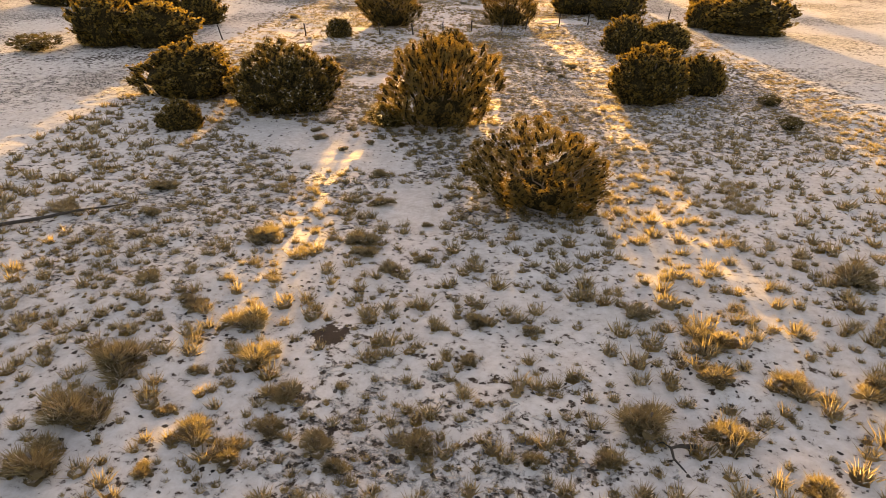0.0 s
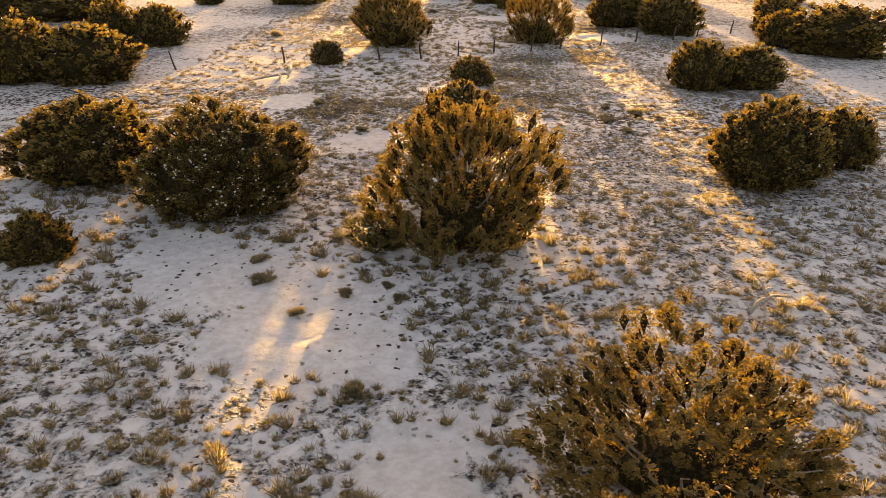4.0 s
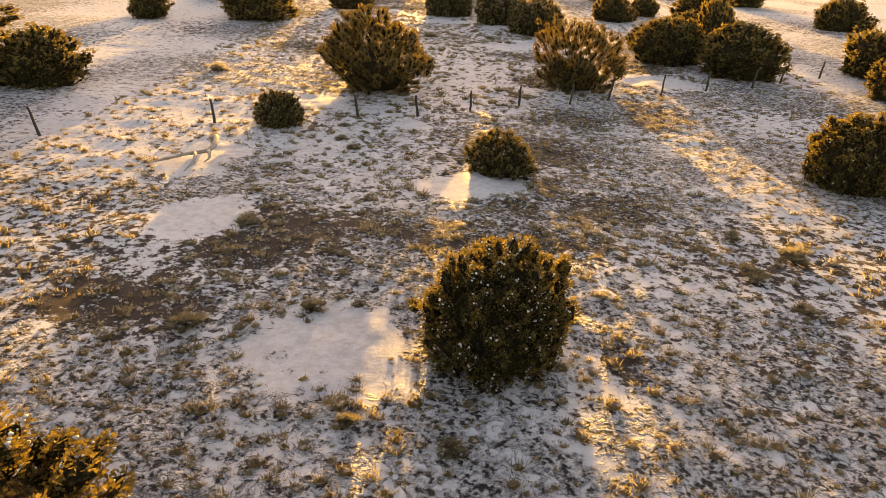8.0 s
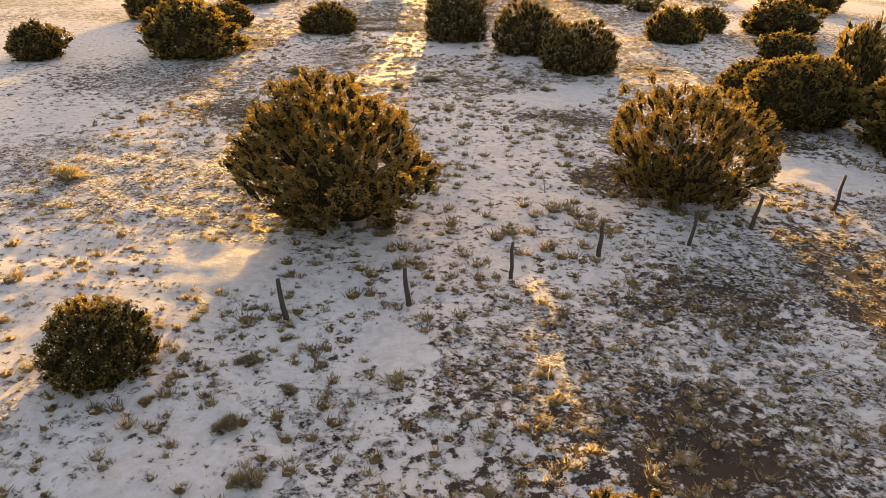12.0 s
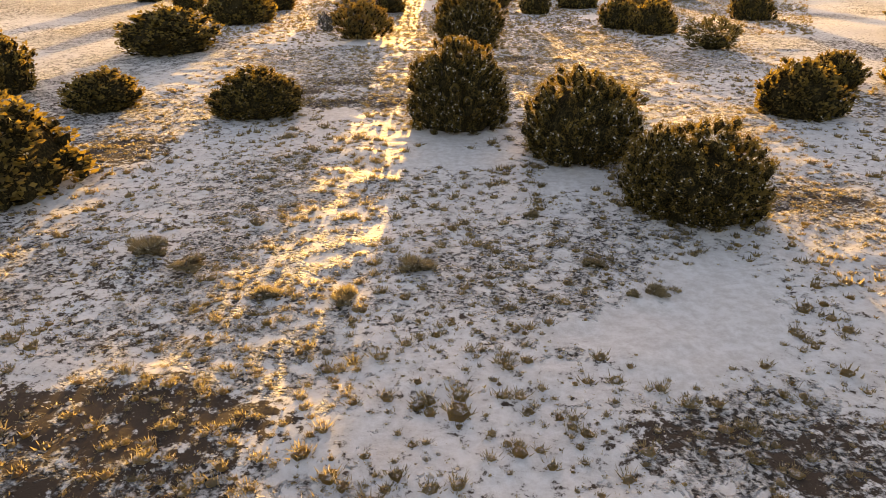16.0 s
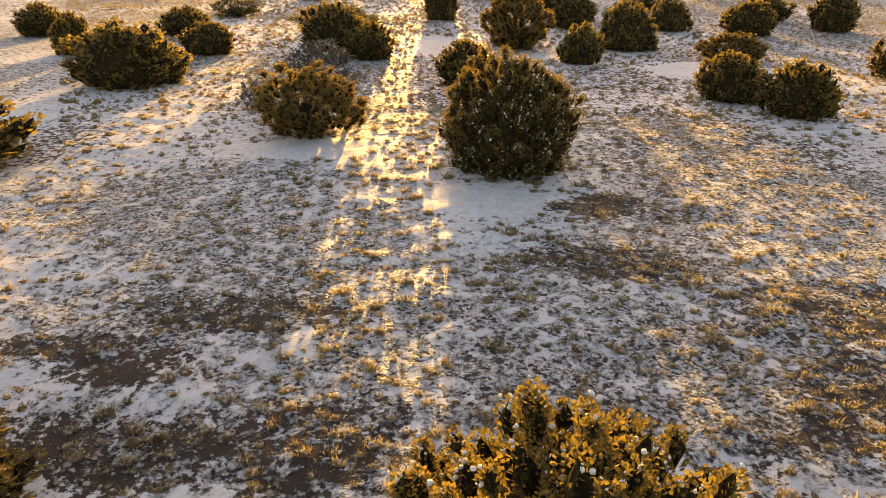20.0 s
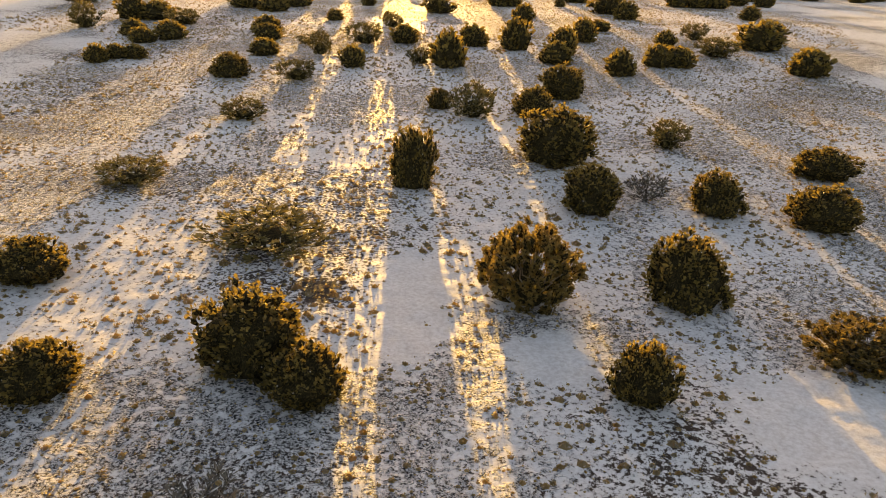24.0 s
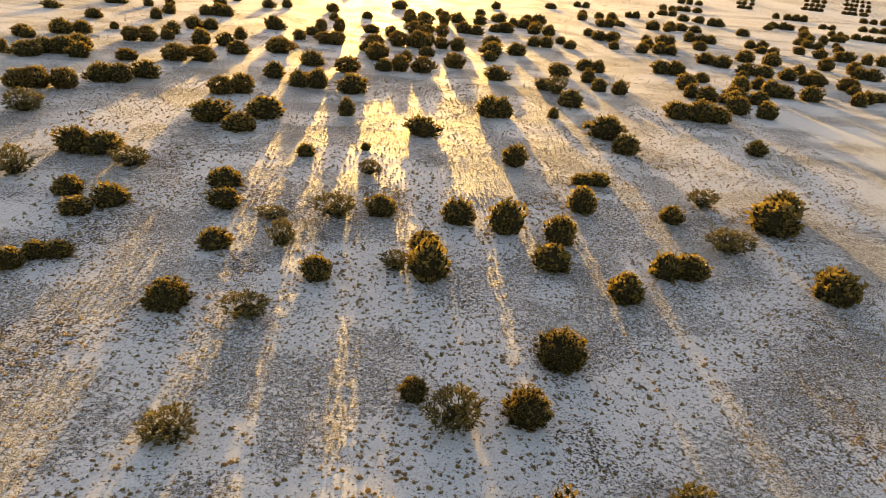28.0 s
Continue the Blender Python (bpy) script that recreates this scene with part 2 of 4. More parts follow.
# ---- the lie of the land ----
def soft_plus(v, k):
    return k * np.log1p(np.exp(np.clip(np.asarray(v, float) / k, -40, 40)))


def land(x, y):
    """Height of the ground without its small hummocks."""
    x, y = np.asarray(x, float), np.asarray(y, float)
    z = 0.036 * (soft_plus(y - 240, 15) - soft_plus(y - 328, 15))
    z = z - 0.0122 * (soft_plus(155 - y, 14) - soft_plus(-60 - y, 14))       # the plain climbs gently towards the sun
    z = z - np.exp(-((y - 190) / 27) ** 2) / (1 + np.exp(-(x + 8) / 8))
    z = z + 0.55 * np.exp(-((y - 141) / 15) ** 2 - ((x + 6) / 16) ** 2)
    return z - 0.35 * np.exp(-((y - 72) / 14) ** 2 - ((x - 1) / 14) ** 2)


LATTICE = np.random.RandomState(5).rand(256, 256)


def value_noise(x, y, cell):
    """Smooth noise of 0 to 1 on a lattice of the given cell size."""
    u, v = np.asarray(x, float) / cell, np.asarray(y, float) / cell
    i, j = np.floor(u).astype(int), np.floor(v).astype(int)
    a, b = u - i, v - j
    a, b = a * a * (3 - 2 * a), b * b * (3 - 2 * b)
    g = lambda p, q: LATTICE[p % 256, q % 256]
    return (g(i, j) * (1 - a) + g(i + 1, j) * a) * (1 - b) + (g(i, j + 1) * (1 - a) + g(i + 1, j + 1) * a) * b


def hummocks(x, y):
    x, y = np.asarray(x, float), np.asarray(y, float)

    def rough(angle, cell):
        c, d = math.cos(angle), math.sin(angle)
        wx = x + 0.6 * cell * (value_noise(x + 13, y, cell * 1.9) - 0.5)
        wy = y + 0.6 * cell * (value_noise(x, y + 29, cell * 1.7) - 0.5)
        return value_noise(c * wx - d * wy, d * wx + c * wy, cell) - 0.5
    away = np.abs(x - 1)
    wide, close = np.clip((110 - away) / 60, 0, 1), np.clip((34 - away) / 9, 0, 1) * np.clip((y + 2) / 6, 0, 1)
    h = 0.20 * rough(0.4, 7.0) * wide
    h = h + (0.08 * rough(0.9, 2.1) + 0.09 * rough(2.0, 0.9) + 0.09 * rough(1.3, 0.5)) * close
    return h


# patches of bare soil and of clean snow: x, y, half width, half depth
SOIL = [(-6.8, 54.7, 3.4, 2.6), (1.3, 57.8, 1.6, 1.6), (2.3, 48.2, 0.8, 1.2), (-9.6, 50.6, 3.4, 1.8), (-0.5, 55.0, 5.8, 2.2),
        (2.4, 60.8, 1.6, 1.7), (-3.9, 56.0, 2.0, 1.3), (4.7, 58.6, 2.6, 1.8), (-8.4, 56.9, 0.9, 1.0), (5.4, 73.1, 2.8, 2.2),
        (10.0, 74.5, 1.7, 4.4), (4.7, 82.6, 1.6, 2.2), (-7.7, 92.5, 2.4, 1.0), (-10.2, 89.5, 3.8, 1.6), (-3.6, 83.0, 0.9, 0.9)]
SOIL += [(12.2, 105.2, 2.6, 2.2), (-17.4, 111.6, 2.8, 3.0), (-6.7, 122.3, 3.7, 1.3), (-8.4, 126.6, 3.3, 1.3), (7.0, 123.6, 3.2, 1.8),
         (2.9, 116.2, 1.3, 1.4), (-5.1, 121.5, 3.3, 1.2), (5.4, 122.6, 2.2, 1.8), (-11.3, 124.8, 2.4, 1.0), (2.9, 134.7, 3.3, 1.3),
         (-8.3, 153.9, 2.0, 1.8), (-3.3, 15.4, 0.7, 0.4), (-9.0, 185.8, 2.4, 2.4), (3.0, 66.0, 3.0, 3.5), (8.5, 127.0, 3.5, 2.5), (-11.0, 91.0, 5.0, 2.4), (13.0, 89.0, 2.6, 3.0), (4.5, 91.5, 3.2, 1.4), (-8.5, 92.5, 3.0, 1.3), (2.0, 67.5, 2.4, 1.6), (-9.4, 121.7, 3.0, 1.2), (3.0, 130.0, 3.0, 1.2)]
SNOW = [(-4.2, 48.7, 1.7, 1.7), (-1.8, 59.9, 1.4, 1.0), (-0.4, 60.6, 1.4, 1.1), (3.9, 95.9, 2.8, 1.8), (5.3, 99.0, 1.8, 2.0),
        (-1.5, 110.9, 2.2, 1.5), (2.9, 108.0, 1.8, 1.2), (-7.9, 118.9, 1.1, 1.6), (-2.4, 113.6, 2.3, 1.0), (-0.5, 135.3, 2.8, 1.1),
        (-9.0, 141.4, 3.0, 1.6), (-2.3, 184.7, 2.4, 8.0), (5.8, 177.7, 2.8, 3.2), (-8.0, 35.7, 2.4, 1.3), (-0.8, 24.9, 1.3, 2.8)]
SNOW += [(13.3, 83.7, 2.2, 2.6), (-3.4, 70.3, 1.0, 1.0), (-4.2, 30.9, 2.8, 2.2), (-6.1, 33.5, 3.5, 1.2), (-8.7, 74.0, 1.8, 1.4), (20.0, 170.0, 6.0, 5.0), (-10.3, 56.0, 1.3, 2.0), (-11.6, 62.6, 1.3, 1.9)]


# stretches of close dry growth
THICKETS = [(-8, 100, 6, 6), (-3, 52, 7, 5), (5, 60, 8, 6), (-9, 60, 6, 6), (2, 70, 9, 4), (-5, 122, 7, 5), (6, 124, 7, 5), (12, 105, 5, 6), (-7, 82, 5, 6), (-4, 148, 7, 5), (9, 129, 6, 5), (-11, 127, 6, 4), (28, 180, 16, 16), (-9, 89, 8, 5), (11, 88, 5, 6), (-9, 107, 6, 6), (-8, 96, 6, 6), (5, 91, 6, 4), (3, 69, 6, 4), (-8, 47, 5, 4), (6, 49, 4, 5), (-9, 131, 6, 5),
             (4, 131, 6, 4), (5, 141, 4, 4), (40, 225, 16, 22)]


def patches(x, y, rows):
    x = x + 1.6 * (value_noise(x, y + 40, 1.7) - 0.5)
    y = y + 1.6 * (value_noise(x + 70, y, 1.7) - 0.5)
    out = np.zeros(np.shape(x))
    for px, py, a, b in rows:
        out = np.maximum(out, np.clip(1.5 - 1.2 * np.hypot((x - px) / a, (y - py) / b), 0, 1))
    return out


def growth(x, y):
    """How thick the dry growth stands, 0 to 1."""
    g = np.clip((value_noise(x, y, 9.0) - 0.26) * 2.6, 0, 1) * 0.78 + 0.35 * value_noise(x + 50, y, 3.0)
    g = g * np.clip(0.8 + (y - 30) / 60, 0.8, 1)
    return np.clip(np.maximum(g, 0.95 * patches(x, y, THICKETS)), 0, 1)


def mesh_object(name, verts, faces, mats, smooth=False, mat_index=None):
    me = bpy.data.meshes.new(name)
    me.from_pydata(verts, [], faces)
    for m in mats:
        me.materials.append(m)
    if mat_index is not None:
        me.polygons.foreach_set("material_index", np.asarray(mat_index, dtype=np.int32))
    if smooth:
        me.polygons.foreach_set("use_smooth", np.ones(len(me.polygons), dtype=bool))
    me.update()
    return me


def fast_mesh(name, verts, faces, mats, smooth=False):
    """Mesh from arrays: verts (n, 3) and faces (m, k)."""
    me = bpy.data.meshes.new(name)
    n, (m, k) = len(verts), faces.shape
    me.vertices.add(n)
    me.vertices.foreach_set("co", np.asarray(verts, np.float32).ravel())
    me.loops.add(m * k)
    me.loops.foreach_set("vertex_index", faces.astype(np.int32).ravel())
    me.polygons.add(m)
    me.polygons.foreach_set("loop_start", np.arange(0, m * k, k, dtype=np.int32))
    me.polygons.foreach_set("use_smooth", np.full(m, smooth))
    for mt in mats:
        me.materials.append(mt)
    me.update(calc_edges=True)
    return me


def spread(stops):
    """Coordinates along one axis from (start, step) stops; the last entry is the end."""
    out = []
    for (a, s), (b, _) in zip(stops, stops[1:]):
        out.append(np.linspace(a, b, max(1, int(round((b - a) / s))), endpoint=False))
    out.append([stops[-1][0]])
    return np.concatenate(out)


gx = spread([(-4000, 800), (-800, 80), (-160, 6), (-60, 1.2), (-24, 0.31), (26, 1.4), (70, 6), (260, 60), (800, 400), (4000, 1)])
gy = spread([(-3000, 600), (-300, 40), (-30, 3), (4, 0.31), (160, 0.4), (215, 0.7), (270, 1.2), (360, 3), (640, 20), (1100, 300), (5000, 1)])
GX, GY = np.meshgrid(gx, gy)
GZ = land(GX, GY) + hummocks(GX, GY) * np.clip(1.3 - np.hypot(GX, (GY - 180) / 1.6) / 320, 0.0, 1)
nx, ny = len(gx), len(gy)
idx = np.arange(nx * ny).reshape(ny, nx)
quads = np.stack([idx[:-1, :-1], idx[:-1, 1:], idx[1:, 1:], idx[1:, :-1]], -1).reshape(-1, 4)
gme = fast_mesh("ground", np.stack([GX, GY, GZ], -1).reshape(-1, 3), quads, [SNOWY_GROUND], True)
attr = gme.attributes.new("bare", "FLOAT", "POINT")
# sparse zones where the soil shows through more generally
wide = 0.45 * np.clip((value_noise(GX, GY, 11.0) - 0.45) * 3, 0, 1) * np.clip((GY - 38) / 8, 0.25, 1)
bare = np.clip(np.maximum(patches(GX, GY, SOIL), wide) - 1.3 * patches(GX, GY, SNOW), -0.6, 1)
attr.data.foreach_set("value", bare.astype(np.float32).ravel())
thick_map = np.clip(growth(GX, GY) * 1.0 - 0.12 * patches(GX, GY, SOIL) - 1.2 * patches(GX, GY, SNOW), 0, 1)
gme.attributes.new("thick", "FLOAT", "POINT").data.foreach_set("value", thick_map.astype(np.float32).ravel())
ground = tagged(new("ground", gme), "thin patchy snow over brown desert soil", "ground", kind="structure")


# ---- plants ----
def unit(v):
    return v / np.maximum(np.linalg.norm(v, axis=-1, keepdims=True), 1e-9)


def sprigs(base, along, length, width, rs, plates=2):
    """Crossed pointed plates, one island a sprig: verts and triangle-pair quads."""
    n = len(base)
    side = unit(np.cross(along, rs.normal(size=(n, 3))))
    vs, fs = [], []
    L, Wd = length[:, None], width[:, None]
    tip, mid = base + along * L, base + along * L * 0.5
    rows = [base, tip]
    for k in range(plates):
        s = side if k == 0 else np.cross(along, side)
        rows += [mid + s * Wd, mid - s * Wd]
    verts = np.stack(rows, 1).reshape(-1, 3)
    per = 2 + 2 * plates
    o = np.arange(n)[:, None] * per
    faces = np.concatenate([o + np.array([[0, 2 + 2 * k, 1, 3 + 2 * k]]) for k in range(plates)], 0)
    return verts, faces


def dome_radius(z, widest, foot):
    """Radius of a haystack-shaped crown of unit width and height, z of 0 to 1."""
    up = np.clip((z - widest) / (1 - widest), 0, 1)
    return 0.5 * np.where(z > widest, (1 - up ** 2.1) ** 0.62, foot + (1 - foot) * (np.clip(z, 0, 1) / widest) ** 0.7)


def bulges(rs, count):
    """Low swellings that make each crown uneven: a function of angle and height."""
    ang, at, amp = rs.uniform(0, 6.28, count), rs.uniform(0.1, 0.95, count), rs.uniform(-0.6, 1.0, count)

    def swell(a, z):
        d = 1 - np.cos(a[:, None] - ang[None])
        return (amp * np.exp(-d * 4.5 - ((z[:, None] - at) / 0.22) ** 2)).sum(1)
    return swell


def juniper_crown(seed, fingers, per, leaf, mats, ragged=0.10, widest=0.32, foot=0.80, core=0.78, depth=0.11, size=0.046, lean=0.0, sleek=0.42, flecks=0, solid=0.72):
    """Upright sprays packed over a dome, each a spindle of scale-leaf sprigs; a close inside coloured dark as shade;
    and clots of snow caught on the sprays.
    """
    rs = np.random.RandomState(seed)
    swell = bulges(rs, 9)
    # heights so that the sprays are spread evenly over the dome
    zz = np.linspace(0.03, 0.995, 200)
    rr = dome_radius(zz, widest, foot)
    weight = rr * np.hypot(np.gradient(rr, zz), 1.0)
    order = (np.arange(fingers) + rs.uniform(0.1, 0.9, fingers)) / fingers
    z = np.interp(order, np.cumsum(weight) / weight.sum(), zz)
    a = np.arange(fingers) * 2.39996 + rs.uniform(-0.35, 0.35, fingers)
    slope = np.interp(z, zz, np.gradient(rr, zz))
    r = dome_radius(z, widest, foot) * (1 + ragged * 1.6 * swell(a, z))
    lift = 1 + ragged * 0.5 * swell(a, z)
    tip = np.stack([np.cos(a) * r, np.sin(a) * r, np.minimum(z * lift, 1.04)], -1)
    out = unit(np.stack([np.cos(a), np.sin(a), np.clip(-slope, -0.6, 3.0)], -1))
    way = unit(out * 0.50 + np.array((0, 0, 0.80)) + rs.normal(size=(fingers, 3)) * 0.16)
    tip = tip - out * (rs.rand(fingers) ** 1.6 * depth)[:, None] + way * rs.uniform(-0.04, 0.06, (fingers, 1))
    wide = size * rs.uniform(0.65, 1.35, fingers)
    long = wide * rs.uniform(2.4, 4.4, fingers)
    # sprigs round each spray, closer towards its tip
    n = fingers * per
    k = np.repeat(np.arange(fingers), per)
    u = rs.rand(n) ** 0.75
    side = unit(np.cross(way[k], rs.normal(size=(n, 3))))
    rad = wide[k] * np.sqrt(np.clip(1 - ((u - 0.45) / 0.62) ** 2, 0, 1)) * rs.uniform(0.55, 1.05, n)
    p = tip[k] - way[k] * (long[k] * (1 - u))[:, None] + side * rad[:, None]
    keep = p[:, 2] > 0.01
    p, side, k, m = p[keep], side[keep], k[keep], int(keep.sum())
    along = unit(side * 0.55 + way[k] * 0.8 + rs.normal(size=(m, 3)) * 0.28)
    v, f = sprigs(p - along * leaf * 0.4, along, leaf * rs.uniform(0.7, 1.6, m), leaf * rs.uniform(0.6, 1.25, m) * sleek, rs, 1)
    v[:, 0] += lean * v[:, 2]
    quad, all_v, mi = [tuple(q) for q in f.tolist()], [v], [0] * len(f)
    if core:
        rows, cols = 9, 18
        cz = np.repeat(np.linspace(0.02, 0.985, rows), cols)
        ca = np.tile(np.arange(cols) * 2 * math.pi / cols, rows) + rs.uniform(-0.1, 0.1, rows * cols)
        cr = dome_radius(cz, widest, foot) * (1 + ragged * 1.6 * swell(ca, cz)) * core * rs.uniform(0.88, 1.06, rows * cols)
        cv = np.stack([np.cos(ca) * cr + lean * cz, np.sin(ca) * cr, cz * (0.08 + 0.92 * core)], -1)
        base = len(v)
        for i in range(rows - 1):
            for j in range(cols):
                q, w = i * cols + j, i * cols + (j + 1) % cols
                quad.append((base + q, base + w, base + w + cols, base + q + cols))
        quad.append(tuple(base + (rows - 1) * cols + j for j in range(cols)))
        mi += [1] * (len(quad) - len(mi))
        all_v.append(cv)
    # the close twigs inside each spray, in the same shade-dark colour
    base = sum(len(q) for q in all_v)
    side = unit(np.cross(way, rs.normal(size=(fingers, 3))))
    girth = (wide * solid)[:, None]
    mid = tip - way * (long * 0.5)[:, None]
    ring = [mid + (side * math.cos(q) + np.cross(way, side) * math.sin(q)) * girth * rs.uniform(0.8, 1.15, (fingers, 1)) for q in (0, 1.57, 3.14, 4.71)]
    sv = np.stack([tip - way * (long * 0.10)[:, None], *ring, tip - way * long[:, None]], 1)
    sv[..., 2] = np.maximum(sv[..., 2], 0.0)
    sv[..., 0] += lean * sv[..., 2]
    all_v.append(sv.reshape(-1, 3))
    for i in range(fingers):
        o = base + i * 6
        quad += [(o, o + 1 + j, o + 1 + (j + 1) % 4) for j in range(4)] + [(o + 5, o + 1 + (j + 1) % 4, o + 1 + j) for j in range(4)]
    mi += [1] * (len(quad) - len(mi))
    crown = mesh_object("crown", np.concatenate(all_v).tolist(), quad, mats, False, mi)
    tones = np.zeros(len(crown.vertices), np.float32)
    tones[:len(v)] = np.repeat(rs.rand(fingers)[k], 4)
    crown.attributes.new("spray", "FLOAT", "POINT").data.foreach_set("value", tones)
    if not flecks:
        return [("crown", crown)]
    # clots of snow near the spray tips
    pick_at = rs.choice(fingers, flecks)
    at = tip[pick_at] + out[pick_at] * 0.016 - way[pick_at] * (long[pick_at] * rs.uniform(0, 0.5, flecks))[:, None] + side[pick_at] * (wide[pick_at] * rs.uniform(-0.9, 0.9, flecks))[:, None]
    at[:, 0] += lean * at[:, 2]
    at = at[at[:, 2] > 0.03]
    bits = len(at)
    turn = np.arange(5) * 2 * math.pi / 5
    ball = np.concatenate([[(0, 0, 1.2)], np.stack([np.cos(turn) * 0.9, np.sin(turn) * 0.9, 0 * turn + 0.5], -1), np.stack([np.cos(turn + 0.63) * 0.9, np.sin(turn + 0.63) * 0.9, 0 * turn - 0.5], -1), [(0, 0, -1.0)]])
    sv = at[:, None] + ball[None] * (size * rs.uniform(0.06, 0.17, (bits, 1, 1))) * rs.uniform(0.6, 1.4, (bits, 12, 1))
    tri = np.array([t for j in range(5) for t in ((0, 1 + j, 1 + (j + 1) % 5), (1 + j, 6 + j, 1 + (j + 1) % 5), (1 + (j + 1) % 5, 6 + j, 6 + (j + 1) % 5), (11, 6 + (j + 1) % 5, 6 + j))])
    return [("crown", crown), ("caught_snow", fast_mesh("caught_snow", sv.reshape(-1, 3), (tri[None] + np.arange(bits)[:, None, None] * 12).reshape(-1, 3), [CAUGHT_SNOW], True))]


def tube(points, radii, sides=6):
    """Verts and quads of a tapered bent tube."""
    vs, fs = [], []
    pts = [Vector(p) for p in points]
    for i, p in enumerate(pts):
        t = (pts[min(i + 1, len(pts) - 1)] - pts[max(i - 1, 0)]).normalized()
        u = t.orthogonal().normalized()
        w = t.cross(u)
        for k in range(sides):
            a = 2 * math.pi * k / sides
            vs.append(p + (u * math.cos(a) + w * math.sin(a)) * radii[i])
    for i in range(len(pts) - 1):
        for k in range(sides):
            a, b = i * sides + k, i * sides + (k + 1) % sides
            fs.append((a, b, b + sides, a + sides))
    fs.append(tuple(range(sides))[::-1])
    fs.append(tuple(range((len(pts) - 1) * sides, len(pts) * sides)))
    return vs, fs


def limb_mesh(name, points, radii, mat, sides=6):
    v, f = tube(points, radii, sides)
    return mesh_object(name, v, f, [mat], True)


def bent(rs, start, end, steps, wobble):
    s, e = np.array(start, float), np.array(end, float)
    return [tuple(s + (e - s) * t + (rs.normal(size=3) * wobble * (0 < t < 1))) for t in np.linspace(0, 1, steps)]


def limb_set(seed, count, reach, mat, stout=1.0):
    """One trunk and several limbs inside a crown of unit size."""
    rs = np.random.RandomState(seed)
    out = [("trunk", limb_mesh("trunk", bent(rs, (0, 0, -0.03), (0.03, 0.02, 0.62), 6, 0.02), np.linspace(0.055, 0.016, 6) * stout, mat, 7))]
    for k in range(count):
        a = 2 * math.pi * (k + rs.rand() * 0.6) / count
        s = 0.03
        pts = bent(rs, (math.cos(a) * s, math.sin(a) * s, 0.04 + 0.1 * rs.rand()), (math.cos(a) * reach, math.sin(a) * reach, 0.45 + 0.3 * rs.rand()), 6, 0.025)
        out.append(("branch", limb_mesh("branch", pts, np.linspace(0.03, 0.006, 6) * stout, mat, 5)))
    return out


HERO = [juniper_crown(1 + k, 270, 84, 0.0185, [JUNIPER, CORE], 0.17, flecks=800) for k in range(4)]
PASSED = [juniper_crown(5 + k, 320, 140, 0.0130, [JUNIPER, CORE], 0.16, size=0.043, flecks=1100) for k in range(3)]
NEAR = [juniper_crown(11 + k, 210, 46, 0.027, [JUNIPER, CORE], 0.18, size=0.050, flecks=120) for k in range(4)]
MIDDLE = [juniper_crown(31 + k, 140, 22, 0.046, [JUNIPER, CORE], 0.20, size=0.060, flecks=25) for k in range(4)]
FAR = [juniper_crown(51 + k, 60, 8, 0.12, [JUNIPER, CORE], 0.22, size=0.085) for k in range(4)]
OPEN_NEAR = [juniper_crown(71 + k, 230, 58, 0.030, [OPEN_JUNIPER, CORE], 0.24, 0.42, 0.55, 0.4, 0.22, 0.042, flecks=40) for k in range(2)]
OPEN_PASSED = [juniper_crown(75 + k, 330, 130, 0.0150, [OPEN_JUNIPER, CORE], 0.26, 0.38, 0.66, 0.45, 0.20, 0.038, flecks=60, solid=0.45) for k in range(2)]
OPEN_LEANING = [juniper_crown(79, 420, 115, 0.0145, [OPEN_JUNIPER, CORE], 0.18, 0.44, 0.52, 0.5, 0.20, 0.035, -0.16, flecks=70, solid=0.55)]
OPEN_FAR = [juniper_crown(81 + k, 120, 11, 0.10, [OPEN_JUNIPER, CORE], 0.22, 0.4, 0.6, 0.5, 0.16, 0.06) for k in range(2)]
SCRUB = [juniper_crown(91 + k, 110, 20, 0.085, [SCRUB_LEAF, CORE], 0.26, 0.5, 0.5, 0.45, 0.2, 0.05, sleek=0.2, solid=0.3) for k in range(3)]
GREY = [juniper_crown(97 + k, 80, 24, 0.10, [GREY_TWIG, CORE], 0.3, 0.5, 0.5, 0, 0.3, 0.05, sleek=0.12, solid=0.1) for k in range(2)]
WOOD_SET = [limb_set(101 + k, 3, 0.26, BARK) for k in range(3)]
THIN_WOOD_SET = [limb_set(111 + k, 26, 0.38, PALE_BARK, 0.42) for k in range(3)]
pick = random.Random(7)


def plant(name, x, y, w, h, crown, limbs, label, category, group, turn=None):
    """A bush at (x, y), w metres across and h metres high, standing in the snow."""
    root = tagged(new(name), label, category, group)
    root.empty_display_size = 0.3
    root.matrix_world = Matrix.LocRotScale((x, y, float(land(x, y)) - 0.04), Euler((0, 0, pick.uniform(0, 6.28) if turn is None else turn)), (w * 0.96, w * pick.uniform(0.92, 1.02), h * 0.99))
    for part_name, me in [*limbs, *crown]:
        ob = new(part_name, me)
        ob.parent = root
        if part_name == "caught_snow":
            tagged(ob, "small clots of snow caught on the sprays", kind="stuff")
    return root


FAR_LINE = 600
far_wood = []


def juniper(x, y, w, h):
    if y > FAR_LINE:
        far_wood.append((x, y, w, h))
        return
    crown = pick.choice(PASSED if abs(x) < 9.2 and y < 143 and h > 3.1 else HERO if y < 150 and abs(x) < 10.5 else NEAR if y < 150 and abs(x) < 16 else MIDDLE if y < 262 else FAR)
    size = "small" if h < 2.4 else "tall" if h > 4.6 else "rounded"
    plant("juniper", x, y, w, h, crown, pick.choice(WOOD_SET), size + " dark green juniper with flecks of snow", "juniper", "junipers on the snowy plain")


